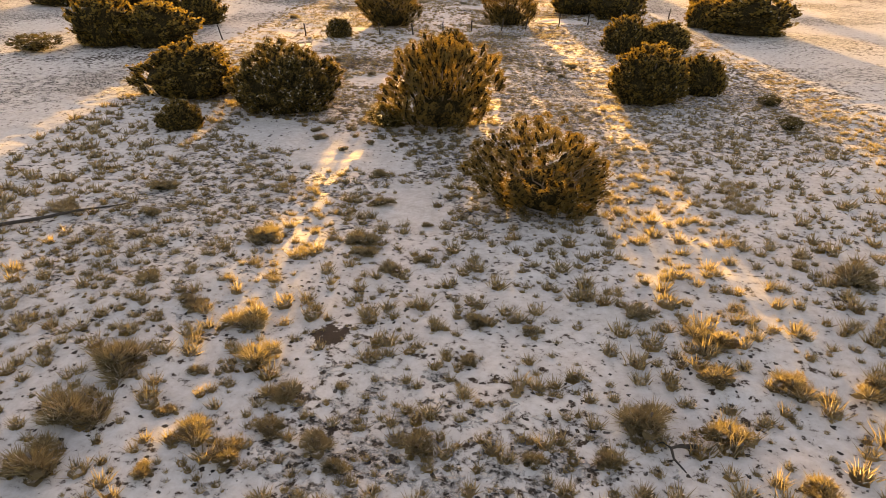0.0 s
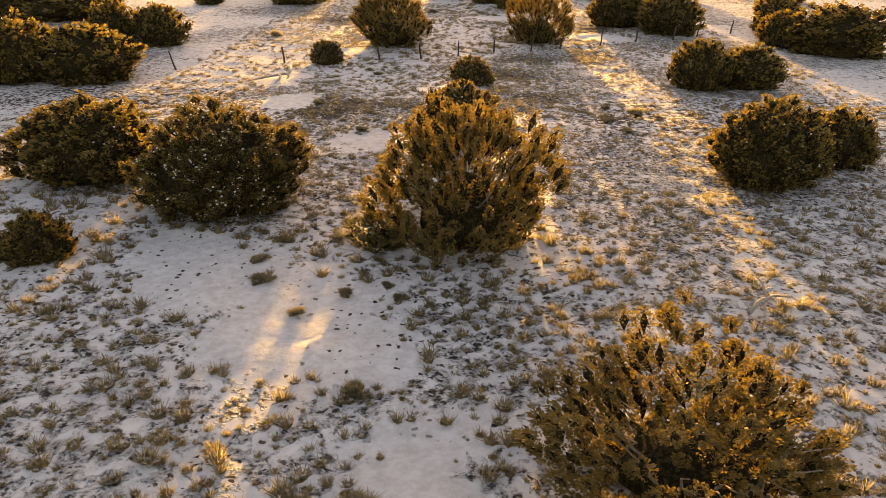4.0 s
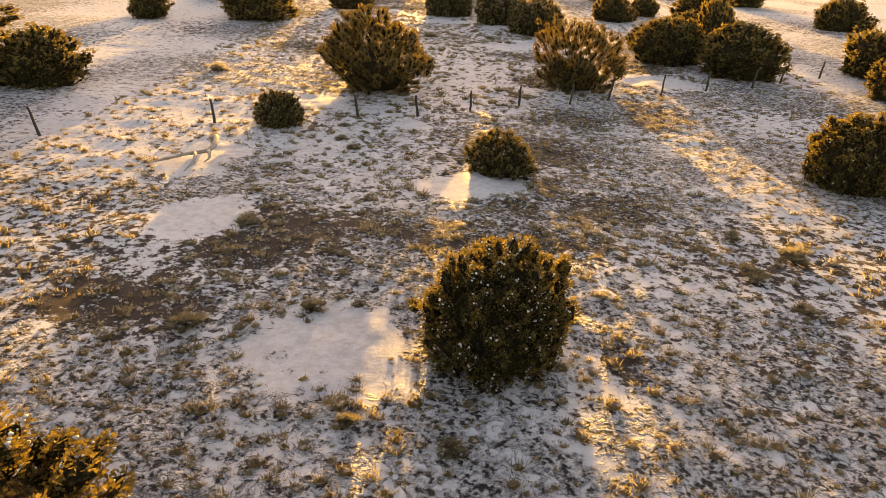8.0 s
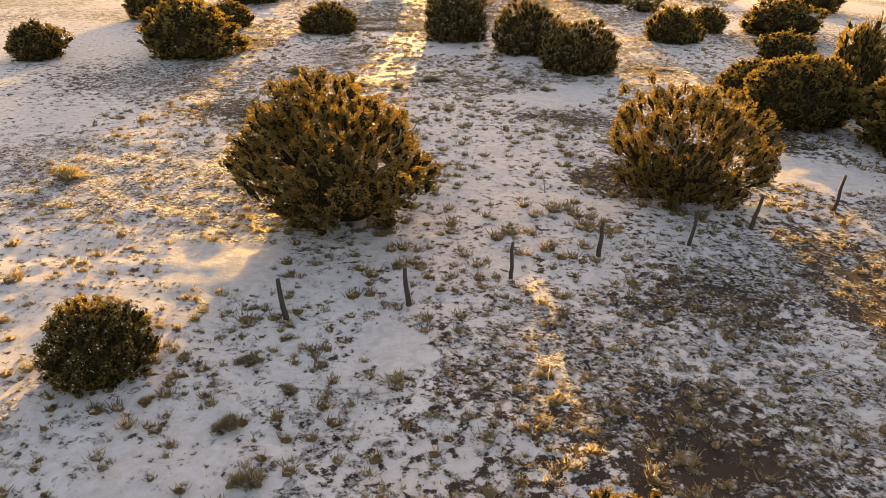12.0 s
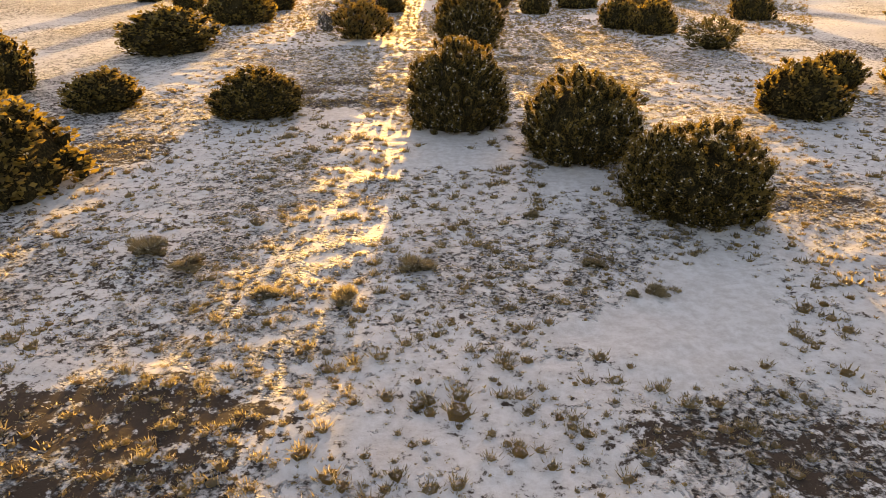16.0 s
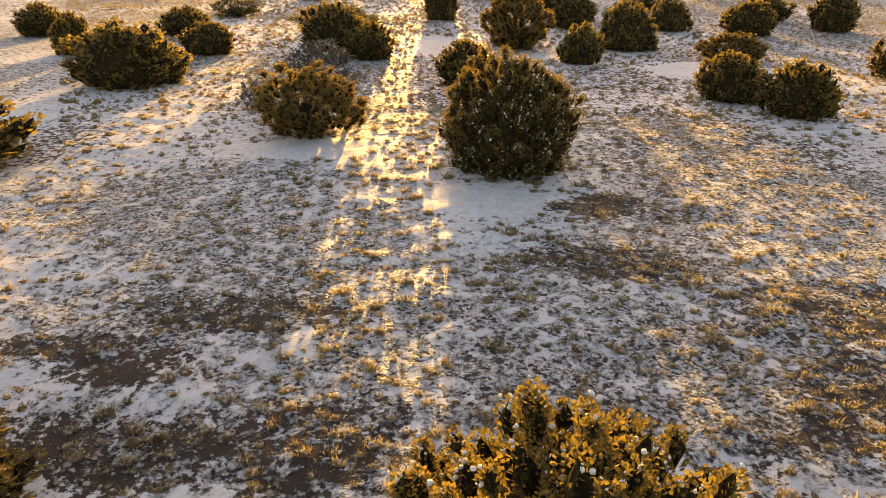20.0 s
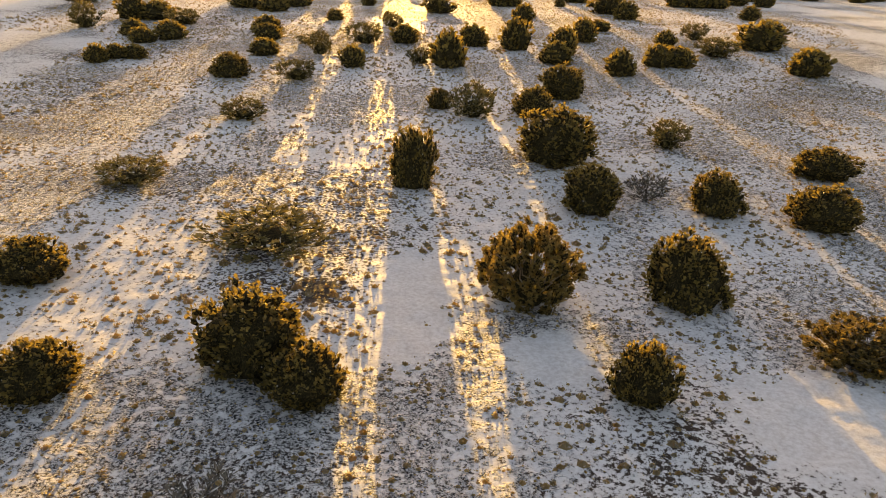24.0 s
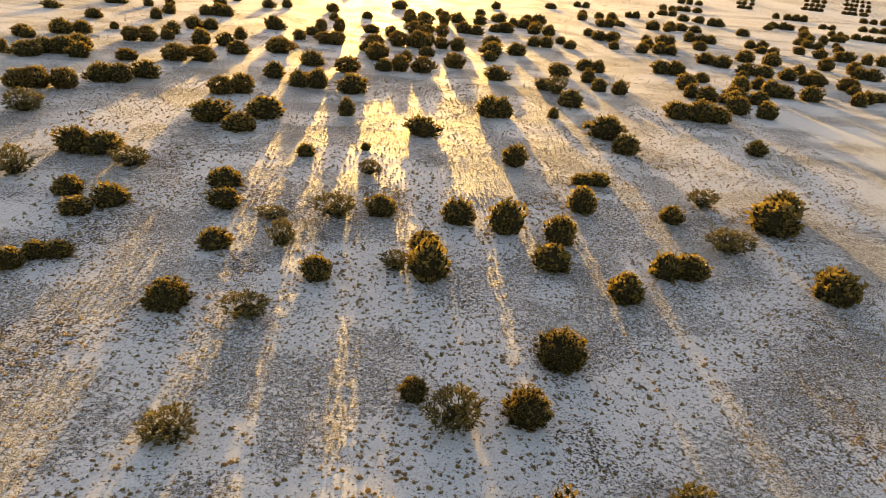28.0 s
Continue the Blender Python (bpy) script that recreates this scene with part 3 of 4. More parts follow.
def open_juniper(x, y, w, h, leaning=False):
    crown = OPEN_LEANING[0] if leaning else pick.choice(OPEN_PASSED if abs(x) < 9 and y < 120 else OPEN_NEAR if y < 200 else OPEN_FAR)
    plant("juniper", x, y, w, h, crown, pick.choice(THIN_WOOD_SET), "thin golden-brown juniper with bare branches showing", "juniper", "junipers on the snowy plain", 0.0 if leaning else None)


def scrub(x, y, w, h):
    plant("shrub", x, y, w, h, pick.choice(SCRUB), WOOD_SET[0][:1], "loose olive-brown shrub in thin snow", "shrub", "shrubs on the snowy plain")


def dead_shrub(x, y, w, h):
    plant("dead_shrub", x, y, w, h, pick.choice(GREY), WOOD_SET[1][:1], "bare grey leafless shrub in thin snow", "shrub", "shrubs on the snowy plain")


open_juniper(3.9, 25.6, 5.1, 2.9)
juniper(-13.1, 35.1, 2.4, 1.5)
scrub(-2.8, 36.5, 2.3, 1.1)
scrub(18.5, 37.5, 1.3, 0.8)
open_juniper(-0.2, 37.2, 6.0, 4.8)
juniper(-8.8, 40.1, 6.0, 3.7)
juniper(-14.9, 42.9, 5.9, 3.3)
scrub(19.8, 43.4, 1.5, 0.7)
juniper(12.4, 44.1, 5.0, 3.5)
juniper(16.4, 46.5, 3.3, 2.7)
juniper(-0.5, 48.5, 3.9, 3.1)
scrub(-31.7, 56.8, 4.1, 1.3)
juniper(-27.7, 60.4, 5.4, 4.1)
juniper(-23.5, 60.9, 6.4, 3.7)
juniper(15.2, 62.4, 4.2, 3.4)
juniper(18.4, 62.9, 4.9, 2.9)
juniper(0.7, 62.7, 3.0, 1.9)
juniper(-9.8, 68.5, 2.5, 1.9)
juniper(-27.6, 73.9, 4.3, 3.8)
juniper(-24.3, 74.4, 5.0, 3.4)
juniper(31.2, 76.9, 8.8, 4.1)
open_juniper(-5.7, 78.4, 7.0, 4.9, True)
juniper(28.3, 80.9, 5.0, 3.1)
open_juniper(6.9, 80.9, 5.4, 4.3)
juniper(20.1, 87.2, 6.4, 4.1)
juniper(-45.2, 88.5, 7.6, 3.5)
juniper(-39.4, 89.0, 9.0, 3.0)
juniper(31.1, 89.7, 5.2, 3.7)
juniper(17.1, 91.8, 3.5, 3.7)
juniper(15.6, 91.7, 5.5, 3.7)
juniper(20.2, 94.3, 3.4, 5.2)
juniper(15.9, 96.9, 4.0, 2.6)
juniper(-29.5, 104.1, 3.7, 2.6)
juniper(7.0, 104.1, 5.1, 3.4)
juniper(5.9, 104.8, 3.4, 3.1)
juniper(-20.2, 107.1, 7.0, 4.0)
juniper(23.3, 110.0, 4.4, 2.4)
juniper(4.1, 111.1, 5.5, 4.0)
juniper(-1.4, 116.3, 5.6, 4.6)
juniper(17.2, 118.7, 4.8, 3.2)
scrub(7.5, 118.7, 3.0, 1.6)
juniper(-12.2, 119.0, 5.2, 2.6)
juniper(-21.1, 120.0, 4.3, 2.4)
juniper(43.7, 119.5, 6.3, 4.1)
juniper(-29.3, 124.1, 4.8, 3.8)
juniper(22.3, 124.9, 3.4, 2.7)
juniper(29.3, 125.1, 6.5, 3.7)
juniper(-23.9, 139.3, 7.6, 3.7)
juniper(0.2, 139.3, 5.7, 4.8)
scrub(20.5, 140.9, 4.4, 2.7)
open_juniper(-9.0, 144.7, 5.3, 3.4)
juniper(43.4, 149.3, 7.5, 4.8)
dead_shrub(-12.8, 150.3, 1.8, 1.9)
juniper(18.4, 151.6, 4.3, 3.4)
juniper(16.5, 156.9, 5.0, 3.1)
juniper(-23.4, 159.4, 7.2, 4.4)
juniper(-0.5, 160.5, 4.3, 3.4)
dead_shrub(-11.3, 163.1, 5.4, 2.8)
juniper(33.8, 166.4, 5.1, 4.1)
juniper(-33.4, 173.4, 3.7, 3.7)
juniper(-8.2, 173.6, 4.3, 3.4)
juniper(-22.1, 174.2, 4.5, 2.9)
open_juniper(24.4, 177.0, 6.2, 2.7)
juniper(9.9, 173.4, 3.6, 3.7)
juniper(-11.7, 177.0, 6.2, 4.6)
open_juniper(5.7, 185.1, 7.3, 6.1)
juniper(-42.5, 186.2, 4.4, 3.4)
juniper(17.1, 185.9, 6.3, 5.1)
juniper(-28.4, 187.8, 5.1, 3.1)
scrub(-13.3, 193.9, 8.7, 3.0)
juniper(35.2, 199.6, 6.6, 4.2)
juniper(47.4, 202.6, 5.8, 5.2)
juniper(14.9, 203.4, 6.0, 4.5)
juniper(26.9, 203.3, 5.2, 4.1)
dead_shrub(21.1, 205.9, 4.4, 2.8)
scrub(-28.2, 208.4, 6.5, 2.4)
juniper(-1.6, 209.0, 4.9, 6.1)
juniper(43.3, 213.3, 6.6, 3.4)
juniper(14.7, 217.6, 8.7, 6.2)
scrub(29.5, 223.2, 5.2, 3.5)
scrub(-22.6, 234.0, 6.0, 2.6)
juniper(15.6, 237.5, 5.6, 4.3)
scrub(7.5, 236.5, 6.1, 4.7)
juniper(3.2, 241.1, 3.5, 3.0)
juniper(22.3, 249.0, 6.9, 5.2)
scrub(-18.3, 258.7, 5.8, 3.4)
juniper(-29.3, 261.0, 6.4, 3.9)
juniper(36.8, 267.1, 5.8, 5.0)
juniper(-53.3, 269.7, 3.9, 3.4)
juniper(-10.1, 270.1, 4.7, 4.1)
juniper(6.8, 272.0, 6.4, 7.0)
juniper(72.8, 270.1, 7.1, 5.2)
juniper(74.0, 271.6, 7.3, 5.0)
juniper(-51.5, 273.4, 4.0, 2.8)
juniper(-48.4, 273.9, 4.5, 2.6)
scrub(1.7, 274.6, 5.1, 2.9)
juniper(46.6, 275.8, 5.5, 4.7)
juniper(50.8, 276.3, 6.5, 4.1)
juniper(27.7, 277.5, 6.5, 4.5)
juniper(-26.9, 279.7, 5.7, 3.4)
scrub(-16.6, 281.3, 4.2, 4.6)
juniper(6.8, 282.1, 5.8, 3.4)
juniper(31.2, 287.1, 5.8, 5.8)
scrub(63.0, 287.6, 9.3, 4.0)
juniper(-52.1, 290.2, 5.7, 3.2)
juniper(21.7, 291.2, 6.5, 6.7)
scrub(-19.5, 292.3, 6.4, 1.9)
juniper(13.7, 294.7, 6.4, 4.8)
juniper(-47.7, 294.8, 6.7, 3.9)
scrub(-8.5, 294.7, 7.1, 4.5)
juniper(-28.5, 297.0, 6.0, 3.4)
juniper(-0.5, 296.4, 5.7, 4.1)
juniper(77.1, 297.9, 10.1, 6.7)
juniper(-56.3, 299.1, 5.8, 3.6)
juniper(56.9, 300.3, 5.2, 3.6)
juniper(39.4, 303.2, 5.7, 5.7)
scrub(-69.1, 306.9, 6.4, 5.7)
juniper(83.5, 307.0, 8.5, 5.4)
juniper(-30.4, 307.5, 7.0, 3.9)
scrub(67.3, 309.9, 6.2, 3.9)
scrub(-50.7, 315.8, 8.0, 3.6)
scrub(-2.9, 318.7, 4.8, 3.3)
juniper(43.7, 319.8, 4.9, 2.7)
juniper(47.4, 320.3, 5.5, 3.1)
juniper(-63.7, 322.6, 7.1, 5.6)
juniper(-58.3, 323.1, 8.3, 4.8)
juniper(-17.1, 328.7, 4.2, 3.1)
juniper(30.7, 331.2, 5.7, 5.4)
juniper(-4.1, 335.9, 2.4, 1.9)
juniper(62.4, 347.3, 7.0, 5.6)
juniper(-34.9, 346.6, 8.4, 4.8)
scrub(-86.1, 351.8, 8.3, 5.4)
juniper(101.7, 354.0, 5.8, 4.4)
juniper(10.0, 353.3, 8.1, 5.0)
juniper(-43.5, 354.5, 9.9, 5.6)
juniper(-30.9, 361.2, 9.6, 5.9)
juniper(61.8, 362.9, 9.6, 6.6)
juniper(-9.8, 368.4, 4.7, 5.4)
open_juniper(-98.2, 375.7, 7.0, 5.6)
open_juniper(-94.3, 377.8, 7.7, 6.3)
open_juniper(-87.4, 379.0, 7.6, 5.9)
juniper(31.3, 379.9, 7.8, 6.6)
juniper(35.0, 380.2, 7.6, 6.5)
juniper(51.6, 383.0, 3.5, 3.8)
open_juniper(-46.3, 385.5, 7.5, 5.6)
open_juniper(-41.1, 388.6, 7.4, 6.2)
juniper(-82.4, 391.3, 6.9, 6.0)
juniper(-77.0, 393.3, 7.6, 5.7)
juniper(108.6, 393.9, 8.2, 5.7)
juniper(102.3, 394.1, 9.5, 7.3)
juniper(95.8, 396.1, 8.9, 5.7)
juniper(-9.4, 400.7, 9.9, 6.5)
juniper(-72.0, 401.7, 8.4, 5.6)
juniper(62.1, 402.7, 8.4, 6.2)
juniper(-26.3, 403.9, 6.9, 6.0)
juniper(-20.3, 404.4, 7.2, 6.7)
juniper(131.4, 405.3, 7.5, 6.5)
juniper(124.2, 410.5, 8.6, 6.4)
juniper(-35.6, 416.5, 6.9, 5.8)
scrub(62.0, 422.9, 7.0, 6.8)
juniper(-116.6, 424.3, 9.6, 5.4)
juniper(128.7, 424.8, 6.8, 6.2)
juniper(-124.4, 425.8, 3.1, 5.2)
juniper(120.5, 428.7, 8.1, 6.7)
juniper(87.4, 431.2, 6.1, 5.6)
juniper(-114.3, 432.6, 9.1, 5.6)
juniper(-108.8, 433.4, 8.5, 6.5)
open_juniper(-71.8, 435.3, 9.1, 6.3)
juniper(80.9, 435.3, 6.3, 5.3)
open_juniper(-12.1, 436.8, 10.2, 5.8)
open_juniper(-63.4, 438.5, 8.9, 6.0)
juniper(-25.6, 445.1, 8.8, 6.0)
juniper(-108.2, 446.0, 9.8, 5.5)
open_juniper(7.0, 446.7, 7.5, 6.6)
open_juniper(15.4, 447.2, 8.3, 6.5)
juniper(172.3, 447.6, 9.1, 6.5)
juniper(163.5, 451.5, 9.2, 5.5)
juniper(157.3, 451.8, 7.6, 7.3)
juniper(122.9, 453.8, 8.8, 6.7)
juniper(209.2, 457.2, 7.5, 4.3)
juniper(147.9, 457.6, 7.6, 6.7)
juniper(-131.6, 460.0, 5.8, 4.1)
juniper(72.4, 462.5, 9.5, 5.6)
open_juniper(29.3, 464.0, 9.1, 6.3)
open_juniper(-40.3, 468.9, 10.4, 6.5)
open_juniper(-1.7, 469.2, 9.8, 7.2)
open_juniper(-98.3, 472.2, 7.7, 5.9)
open_juniper(-92.3, 473.7, 7.4, 6.6)
juniper(-72.1, 474.7, 7.7, 7.2)
juniper(-62.3, 476.7, 7.5, 5.7)
juniper(-126.3, 477.5, 8.9, 6.4)
open_juniper(210.0, 480.7, 9.7, 6.5)
juniper(-119.7, 481.8, 7.5, 5.5)
juniper(-86.8, 482.0, 5.9, 4.6)
juniper(88.6, 483.1, 8.1, 5.5)
open_juniper(198.9, 489.4, 10.4, 5.9)
juniper(132.7, 490.2, 8.3, 6.9)
juniper(126.4, 492.6, 8.4, 6.3)
juniper(201.9, 495.6, 8.1, 6.9)
juniper(-60.5, 497.2, 5.3, 5.8)
juniper(-113.3, 499.7, 4.1, 3.5)
open_juniper(-2.9, 500.2, 8.8, 6.9)
juniper(193.1, 502.5, 8.8, 6.3)
open_juniper(-19.7, 503.6, 7.3, 6.4)
juniper(182.8, 505.1, 9.5, 6.3)
open_juniper(-25.1, 505.1, 7.0, 5.6)
juniper(51.0, 508.7, 9.3, 6.6)
juniper(175.9, 509.8, 9.8, 6.0)
open_juniper(17.4, 514.0, 8.1, 8.5)
open_juniper(35.9, 514.6, 8.4, 6.6)
open_juniper(8.0, 514.8, 8.0, 7.6)
juniper(64.0, 515.9, 9.4, 6.3)
open_juniper(28.5, 517.5, 7.5, 5.6)
open_juniper(14.9, 517.8, 7.4, 6.0)
juniper(-85.0, 520.1, 7.2, 6.3)
open_juniper(21.9, 520.7, 7.3, 6.8)
juniper(250.3, 521.9, 8.4, 6.7)
juniper(-77.9, 522.1, 6.8, 5.7)
scrub(-80.5, 524.2, 8.6, 3.4)
juniper(244.9, 525.5, 7.8, 6.9)
juniper(172.9, 529.2, 9.5, 6.5)
juniper(55.2, 536.6, 9.2, 6.4)
juniper(168.1, 538.7, 10.1, 6.0)
open_juniper(251.2, 539.5, 8.3, 7.7)
juniper(-52.0, 541.3, 8.9, 6.9)
open_juniper(-29.5, 545.6, 6.0, 6.6)
open_juniper(240.5, 548.0, 9.2, 7.5)
open_juniper(-20.7, 548.9, 6.3, 7.3)
juniper(211.6, 552.7, 9.9, 7.7)
juniper(86.9, 554.5, 7.3, 6.4)
juniper(80.2, 554.7, 7.6, 5.7)
juniper(200.4, 559.9, 10.2, 7.2)
open_juniper(32.4, 562.1, 6.2, 7.5)
juniper(159.9, 565.2, 7.2, 5.7)
open_juniper(24.9, 565.6, 6.9, 6.3)
open_juniper(17.7, 565.8, 7.5, 7.5)
juniper(153.6, 566.4, 8.1, 6.8)
juniper(-92.2, 577.2, 7.3, 5.9)
juniper(-81.0, 578.4, 7.3, 5.9)
juniper(-86.2, 579.3, 8.7, 6.9)
juniper(53.9, 587.0, 9.8, 5.7)
juniper(302.3, 589.7, 7.3, 7.1)
juniper(47.0, 589.8, 8.7, 6.9)
juniper(295.0, 592.7, 7.2, 7.4)
juniper(285.4, 598.5, 9.8, 6.9)
juniper(191.3, 598.6, 8.9, 5.6)
juniper(-146.8, 599.0, 6.7, 3.8)
juniper(-141.8, 599.1, 6.1, 3.5)
juniper(280.7, 599.2, 8.3, 6.7)
juniper(169.5, 604.2, 7.6, 7.4)
juniper(174.7, 605.3, 6.7, 7.2)
juniper(272.3, 605.6, 8.2, 6.3)
juniper(139.1, 607.7, 7.9, 6.4)
juniper(132.0, 609.5, 8.6, 6.0)
juniper(74.0, 610.1, 10.2, 6.6)
juniper(101.1, 610.8, 7.6, 6.9)
juniper(92.0, 613.5, 7.0, 6.9)
open_juniper(27.2, 622.3, 8.6, 7.3)
open_juniper(17.7, 623.3, 7.1, 8.8)
open_juniper(38.8, 624.1, 8.5, 9.1)
juniper(245.7, 628.8, 6.8, 6.6)
juniper(240.1, 633.8, 6.7, 5.8)
juniper(99.1, 639.9, 8.3, 5.5)
juniper(216.2, 640.6, 6.5, 6.5)
juniper(62.8, 640.9, 8.1, 6.8)
juniper(210.3, 641.6, 8.1, 6.0)
juniper(49.0, 643.3, 8.8, 6.9)
juniper(92.0, 643.4, 8.9, 6.6)
juniper(203.6, 645.7, 7.7, 6.8)
juniper(-58.4, 650.7, 5.7, 6.0)
juniper(304.8, 662.0, 7.0, 5.9)
juniper(300.2, 667.6, 7.5, 5.8)
juniper(80.5, 668.0, 8.4, 6.8)
juniper(109.4, 680.5, 9.7, 7.1)
juniper(101.2, 682.2, 8.3, 6.0)
juniper(303.7, 684.4, 8.3, 5.6)
juniper(165.4, 701.6, 8.0, 6.5)
juniper(334.1, 704.9, 6.5, 7.6)
juniper(160.7, 705.2, 7.0, 5.6)
juniper(14.5, 707.2, 10.4, 6.7)
juniper(327.2, 710.8, 6.6, 6.9)
juniper(202.9, 711.0, 10.0, 7.2)
juniper(217.0, 714.0, 9.3, 7.5)
juniper(237.9, 716.3, 9.5, 5.6)
juniper(276.0, 719.9, 7.8, 5.9)
juniper(280.0, 721.5, 7.4, 5.5)
juniper(228.4, 722.0, 9.8, 5.8)
juniper(337.1, 735.7, 8.1, 6.6)
juniper(368.9, 736.0, 7.0, 5.5)
juniper(363.7, 738.0, 6.8, 5.7)
juniper(187.6, 764.6, 7.9, 6.8)
juniper(424.7, 765.8, 10.1, 5.8)
juniper(177.8, 768.7, 7.5, 5.8)
juniper(416.0, 771.7, 9.8, 5.5)
juniper(408.7, 777.5, 8.3, 5.6)
juniper(94.7, 781.4, 7.3, 6.4)
juniper(397.6, 782.8, 5.8, 5.8)
juniper(393.6, 788.9, 6.5, 5.8)
juniper(290.0, 789.1, 7.6, 7.4)
juniper(285.4, 793.2, 8.2, 7.4)
juniper(222.6, 807.5, 6.9, 6.6)
juniper(216.8, 809.2, 7.0, 5.6)
juniper(381.5, 813.7, 7.9, 5.9)
juniper(283.3, 815.7, 8.6, 6.6)
juniper(372.3, 820.3, 8.0, 5.8)
juniper(270.8, 821.2, 9.9, 6.5)
juniper(366.3, 821.8, 8.7, 7.3)
juniper(359.6, 829.0, 9.4, 6.3)
juniper(153.0, 835.7, 9.7, 5.5)
juniper(466.6, 904.6, 7.0, 5.9)
juniper(458.9, 909.3, 8.0, 6.0)
juniper(298.4, 915.2, 8.3, 6.8)
juniper(534.4, 917.8, 9.8, 7.1)
juniper(289.8, 919.9, 10.1, 6.0)
juniper(525.7, 923.4, 8.7, 6.6)
juniper(517.3, 928.8, 9.1, 6.7)
juniper(213.2, 936.7, 8.0, 6.3)
juniper(205.3, 940.9, 7.9, 6.4)
juniper(336.1, 1011.3, 8.3, 6.8)
juniper(367.3, 1012.7, 10.3, 6.7)
juniper(326.8, 1015.4, 8.6, 7.2)
juniper(501.3, 1017.9, 8.3, 8.8)
juniper(356.0, 1018.9, 9.8, 7.3)
juniper(348.9, 1019.9, 8.3, 6.2)
juniper(494.4, 1023.6, 9.9, 8.3)
juniper(485.8, 1027.0, 9.4, 8.1)
juniper(475.2, 1034.6, 8.1, 7.6)
juniper(651.2, 1084.9, 9.6, 9.0)
juniper(641.2, 1091.6, 9.7, 7.4)
juniper(630.3, 1096.8, 9.8, 7.2)
juniper(442.3, 1183.3, 9.9, 7.4)
juniper(431.0, 1190.0, 8.7, 9.1)
juniper(421.3, 1194.9, 9.8, 9.0)
juniper(524.7, 1200.4, 8.8, 5.5)
juniper(516.8, 1204.4, 7.8, 5.7)
juniper(512.6, 1204.7, 8.4, 5.9)
juniper(761.6, 1290.8, 8.9, 6.9)
juniper(757.3, 1290.9, 7.8, 6.3)
juniper(749.0, 1297.7, 8.8, 6.2)
juniper(743.9, 1303.3, 8.3, 6.2)
juniper(736.7, 1306.2, 7.5, 5.7)
juniper(705.3, 1319.0, 7.7, 6.4)
juniper(590.7, 1323.0, 7.2, 5.9)
juniper(700.1, 1325.4, 9.4, 7.3)
juniper(692.1, 1326.5, 8.1, 6.9)
juniper(579.9, 1328.0, 7.8, 7.3)
juniper(572.1, 1330.1, 7.3, 5.7)
juniper(684.7, 1331.3, 8.8, 6.5)
juniper(877.1, 1452.8, 7.3, 7.8)
juniper(869.8, 1460.8, 7.8, 6.6)
juniper(859.9, 1466.3, 7.3, 7.3)
juniper(854.1, 1468.6, 7.9, 8.0)
juniper(847.4, 1472.1, 7.7, 7.3)
juniper(671.1, 1479.9, 8.0, 6.8)
juniper(660.5, 1485.5, 8.0, 7.3)
juniper(651.6, 1488.4, 8.5, 7.4)
juniper(813.3, 1490.9, 8.7, 6.9)
juniper(803.9, 1493.1, 7.9, 7.7)
juniper(796.2, 1498.6, 8.7, 7.3)
juniper(788.5, 1502.5, 8.1, 6.6)
juniper(1030.1, 1678.5, 9.6, 7.2)
juniper(1019.4, 1683.4, 8.9, 8.7)
juniper(1011.2, 1692.6, 7.9, 7.6)
juniper(1003.0, 1695.7, 8.3, 7.4)
juniper(994.6, 1700.8, 9.9, 9.1)
juniper(954.9, 1720.2, 10.3, 8.8)
juniper(944.0, 1726.8, 10.2, 9.1)
juniper(937.9, 1730.1, 8.7, 7.5)
juniper(926.0, 1738.2, 10.0, 8.2)
juniper(1245.7, 1996.1, 9.9, 7.5)
juniper(1235.6, 2006.6, 9.7, 8.5)
juniper(1225.7, 2013.1, 8.4, 9.1)
juniper(1216.3, 2016.6, 9.4, 7.3)
juniper(1205.5, 2026.6, 8.2, 7.7)

# the wood goes on, thickening, towards the skyline
far_spots = random.Random(41)
stands = []
while len(stands) < 95:
    fy = 425 + 420 * far_spots.random() ** 1.3
    fx = 20 + (fy - 160) * far_spots.uniform(-0.62, 0.62)
    if all(math.hypot(fx - px, fy - py) > 7 for px, py in stands):
        stands.append((fx, fy))
        far_wood.append((fx, fy, far_spots.uniform(5, 8), far_spots.uniform(4, 6)))

wood_verts, wood_faces, wood_kinds, wood_count = [], [], [], 0
for fx, fy, fw, fh in far_wood:
    me = pick.choice(FAR)[0][1]
    co = np.zeros(len(me.vertices) * 3)
    me.vertices.foreach_get("co", co)
    turn = pick.uniform(0, 6.28)
    co = co.reshape(-1, 3) * (fw * 1.05, fw * 1.05, fh)
    co = np.stack([co[:, 0] * math.cos(turn) - co[:, 1] * math.sin(turn) + fx, co[:, 0] * math.sin(turn) + co[:, 1] * math.cos(turn) + fy, co[:, 2] + float(land(fx, fy)) - 0.04], -1)
    wood_verts.append(co)
    wood_faces += [tuple(v + wood_count for v in p.vertices) for p in me.polygons]
    wood_kinds += [p.material_index for p in me.polygons]
    wood_count += len(co)
tagged(new("far_woodland", mesh_object("far_woodland", np.concatenate(wood_verts).tolist(), wood_faces, [JUNIPER, CORE], False, wood_kinds)),
       "far dark green junipers scattered over snow", "woodland", kind="stuff")


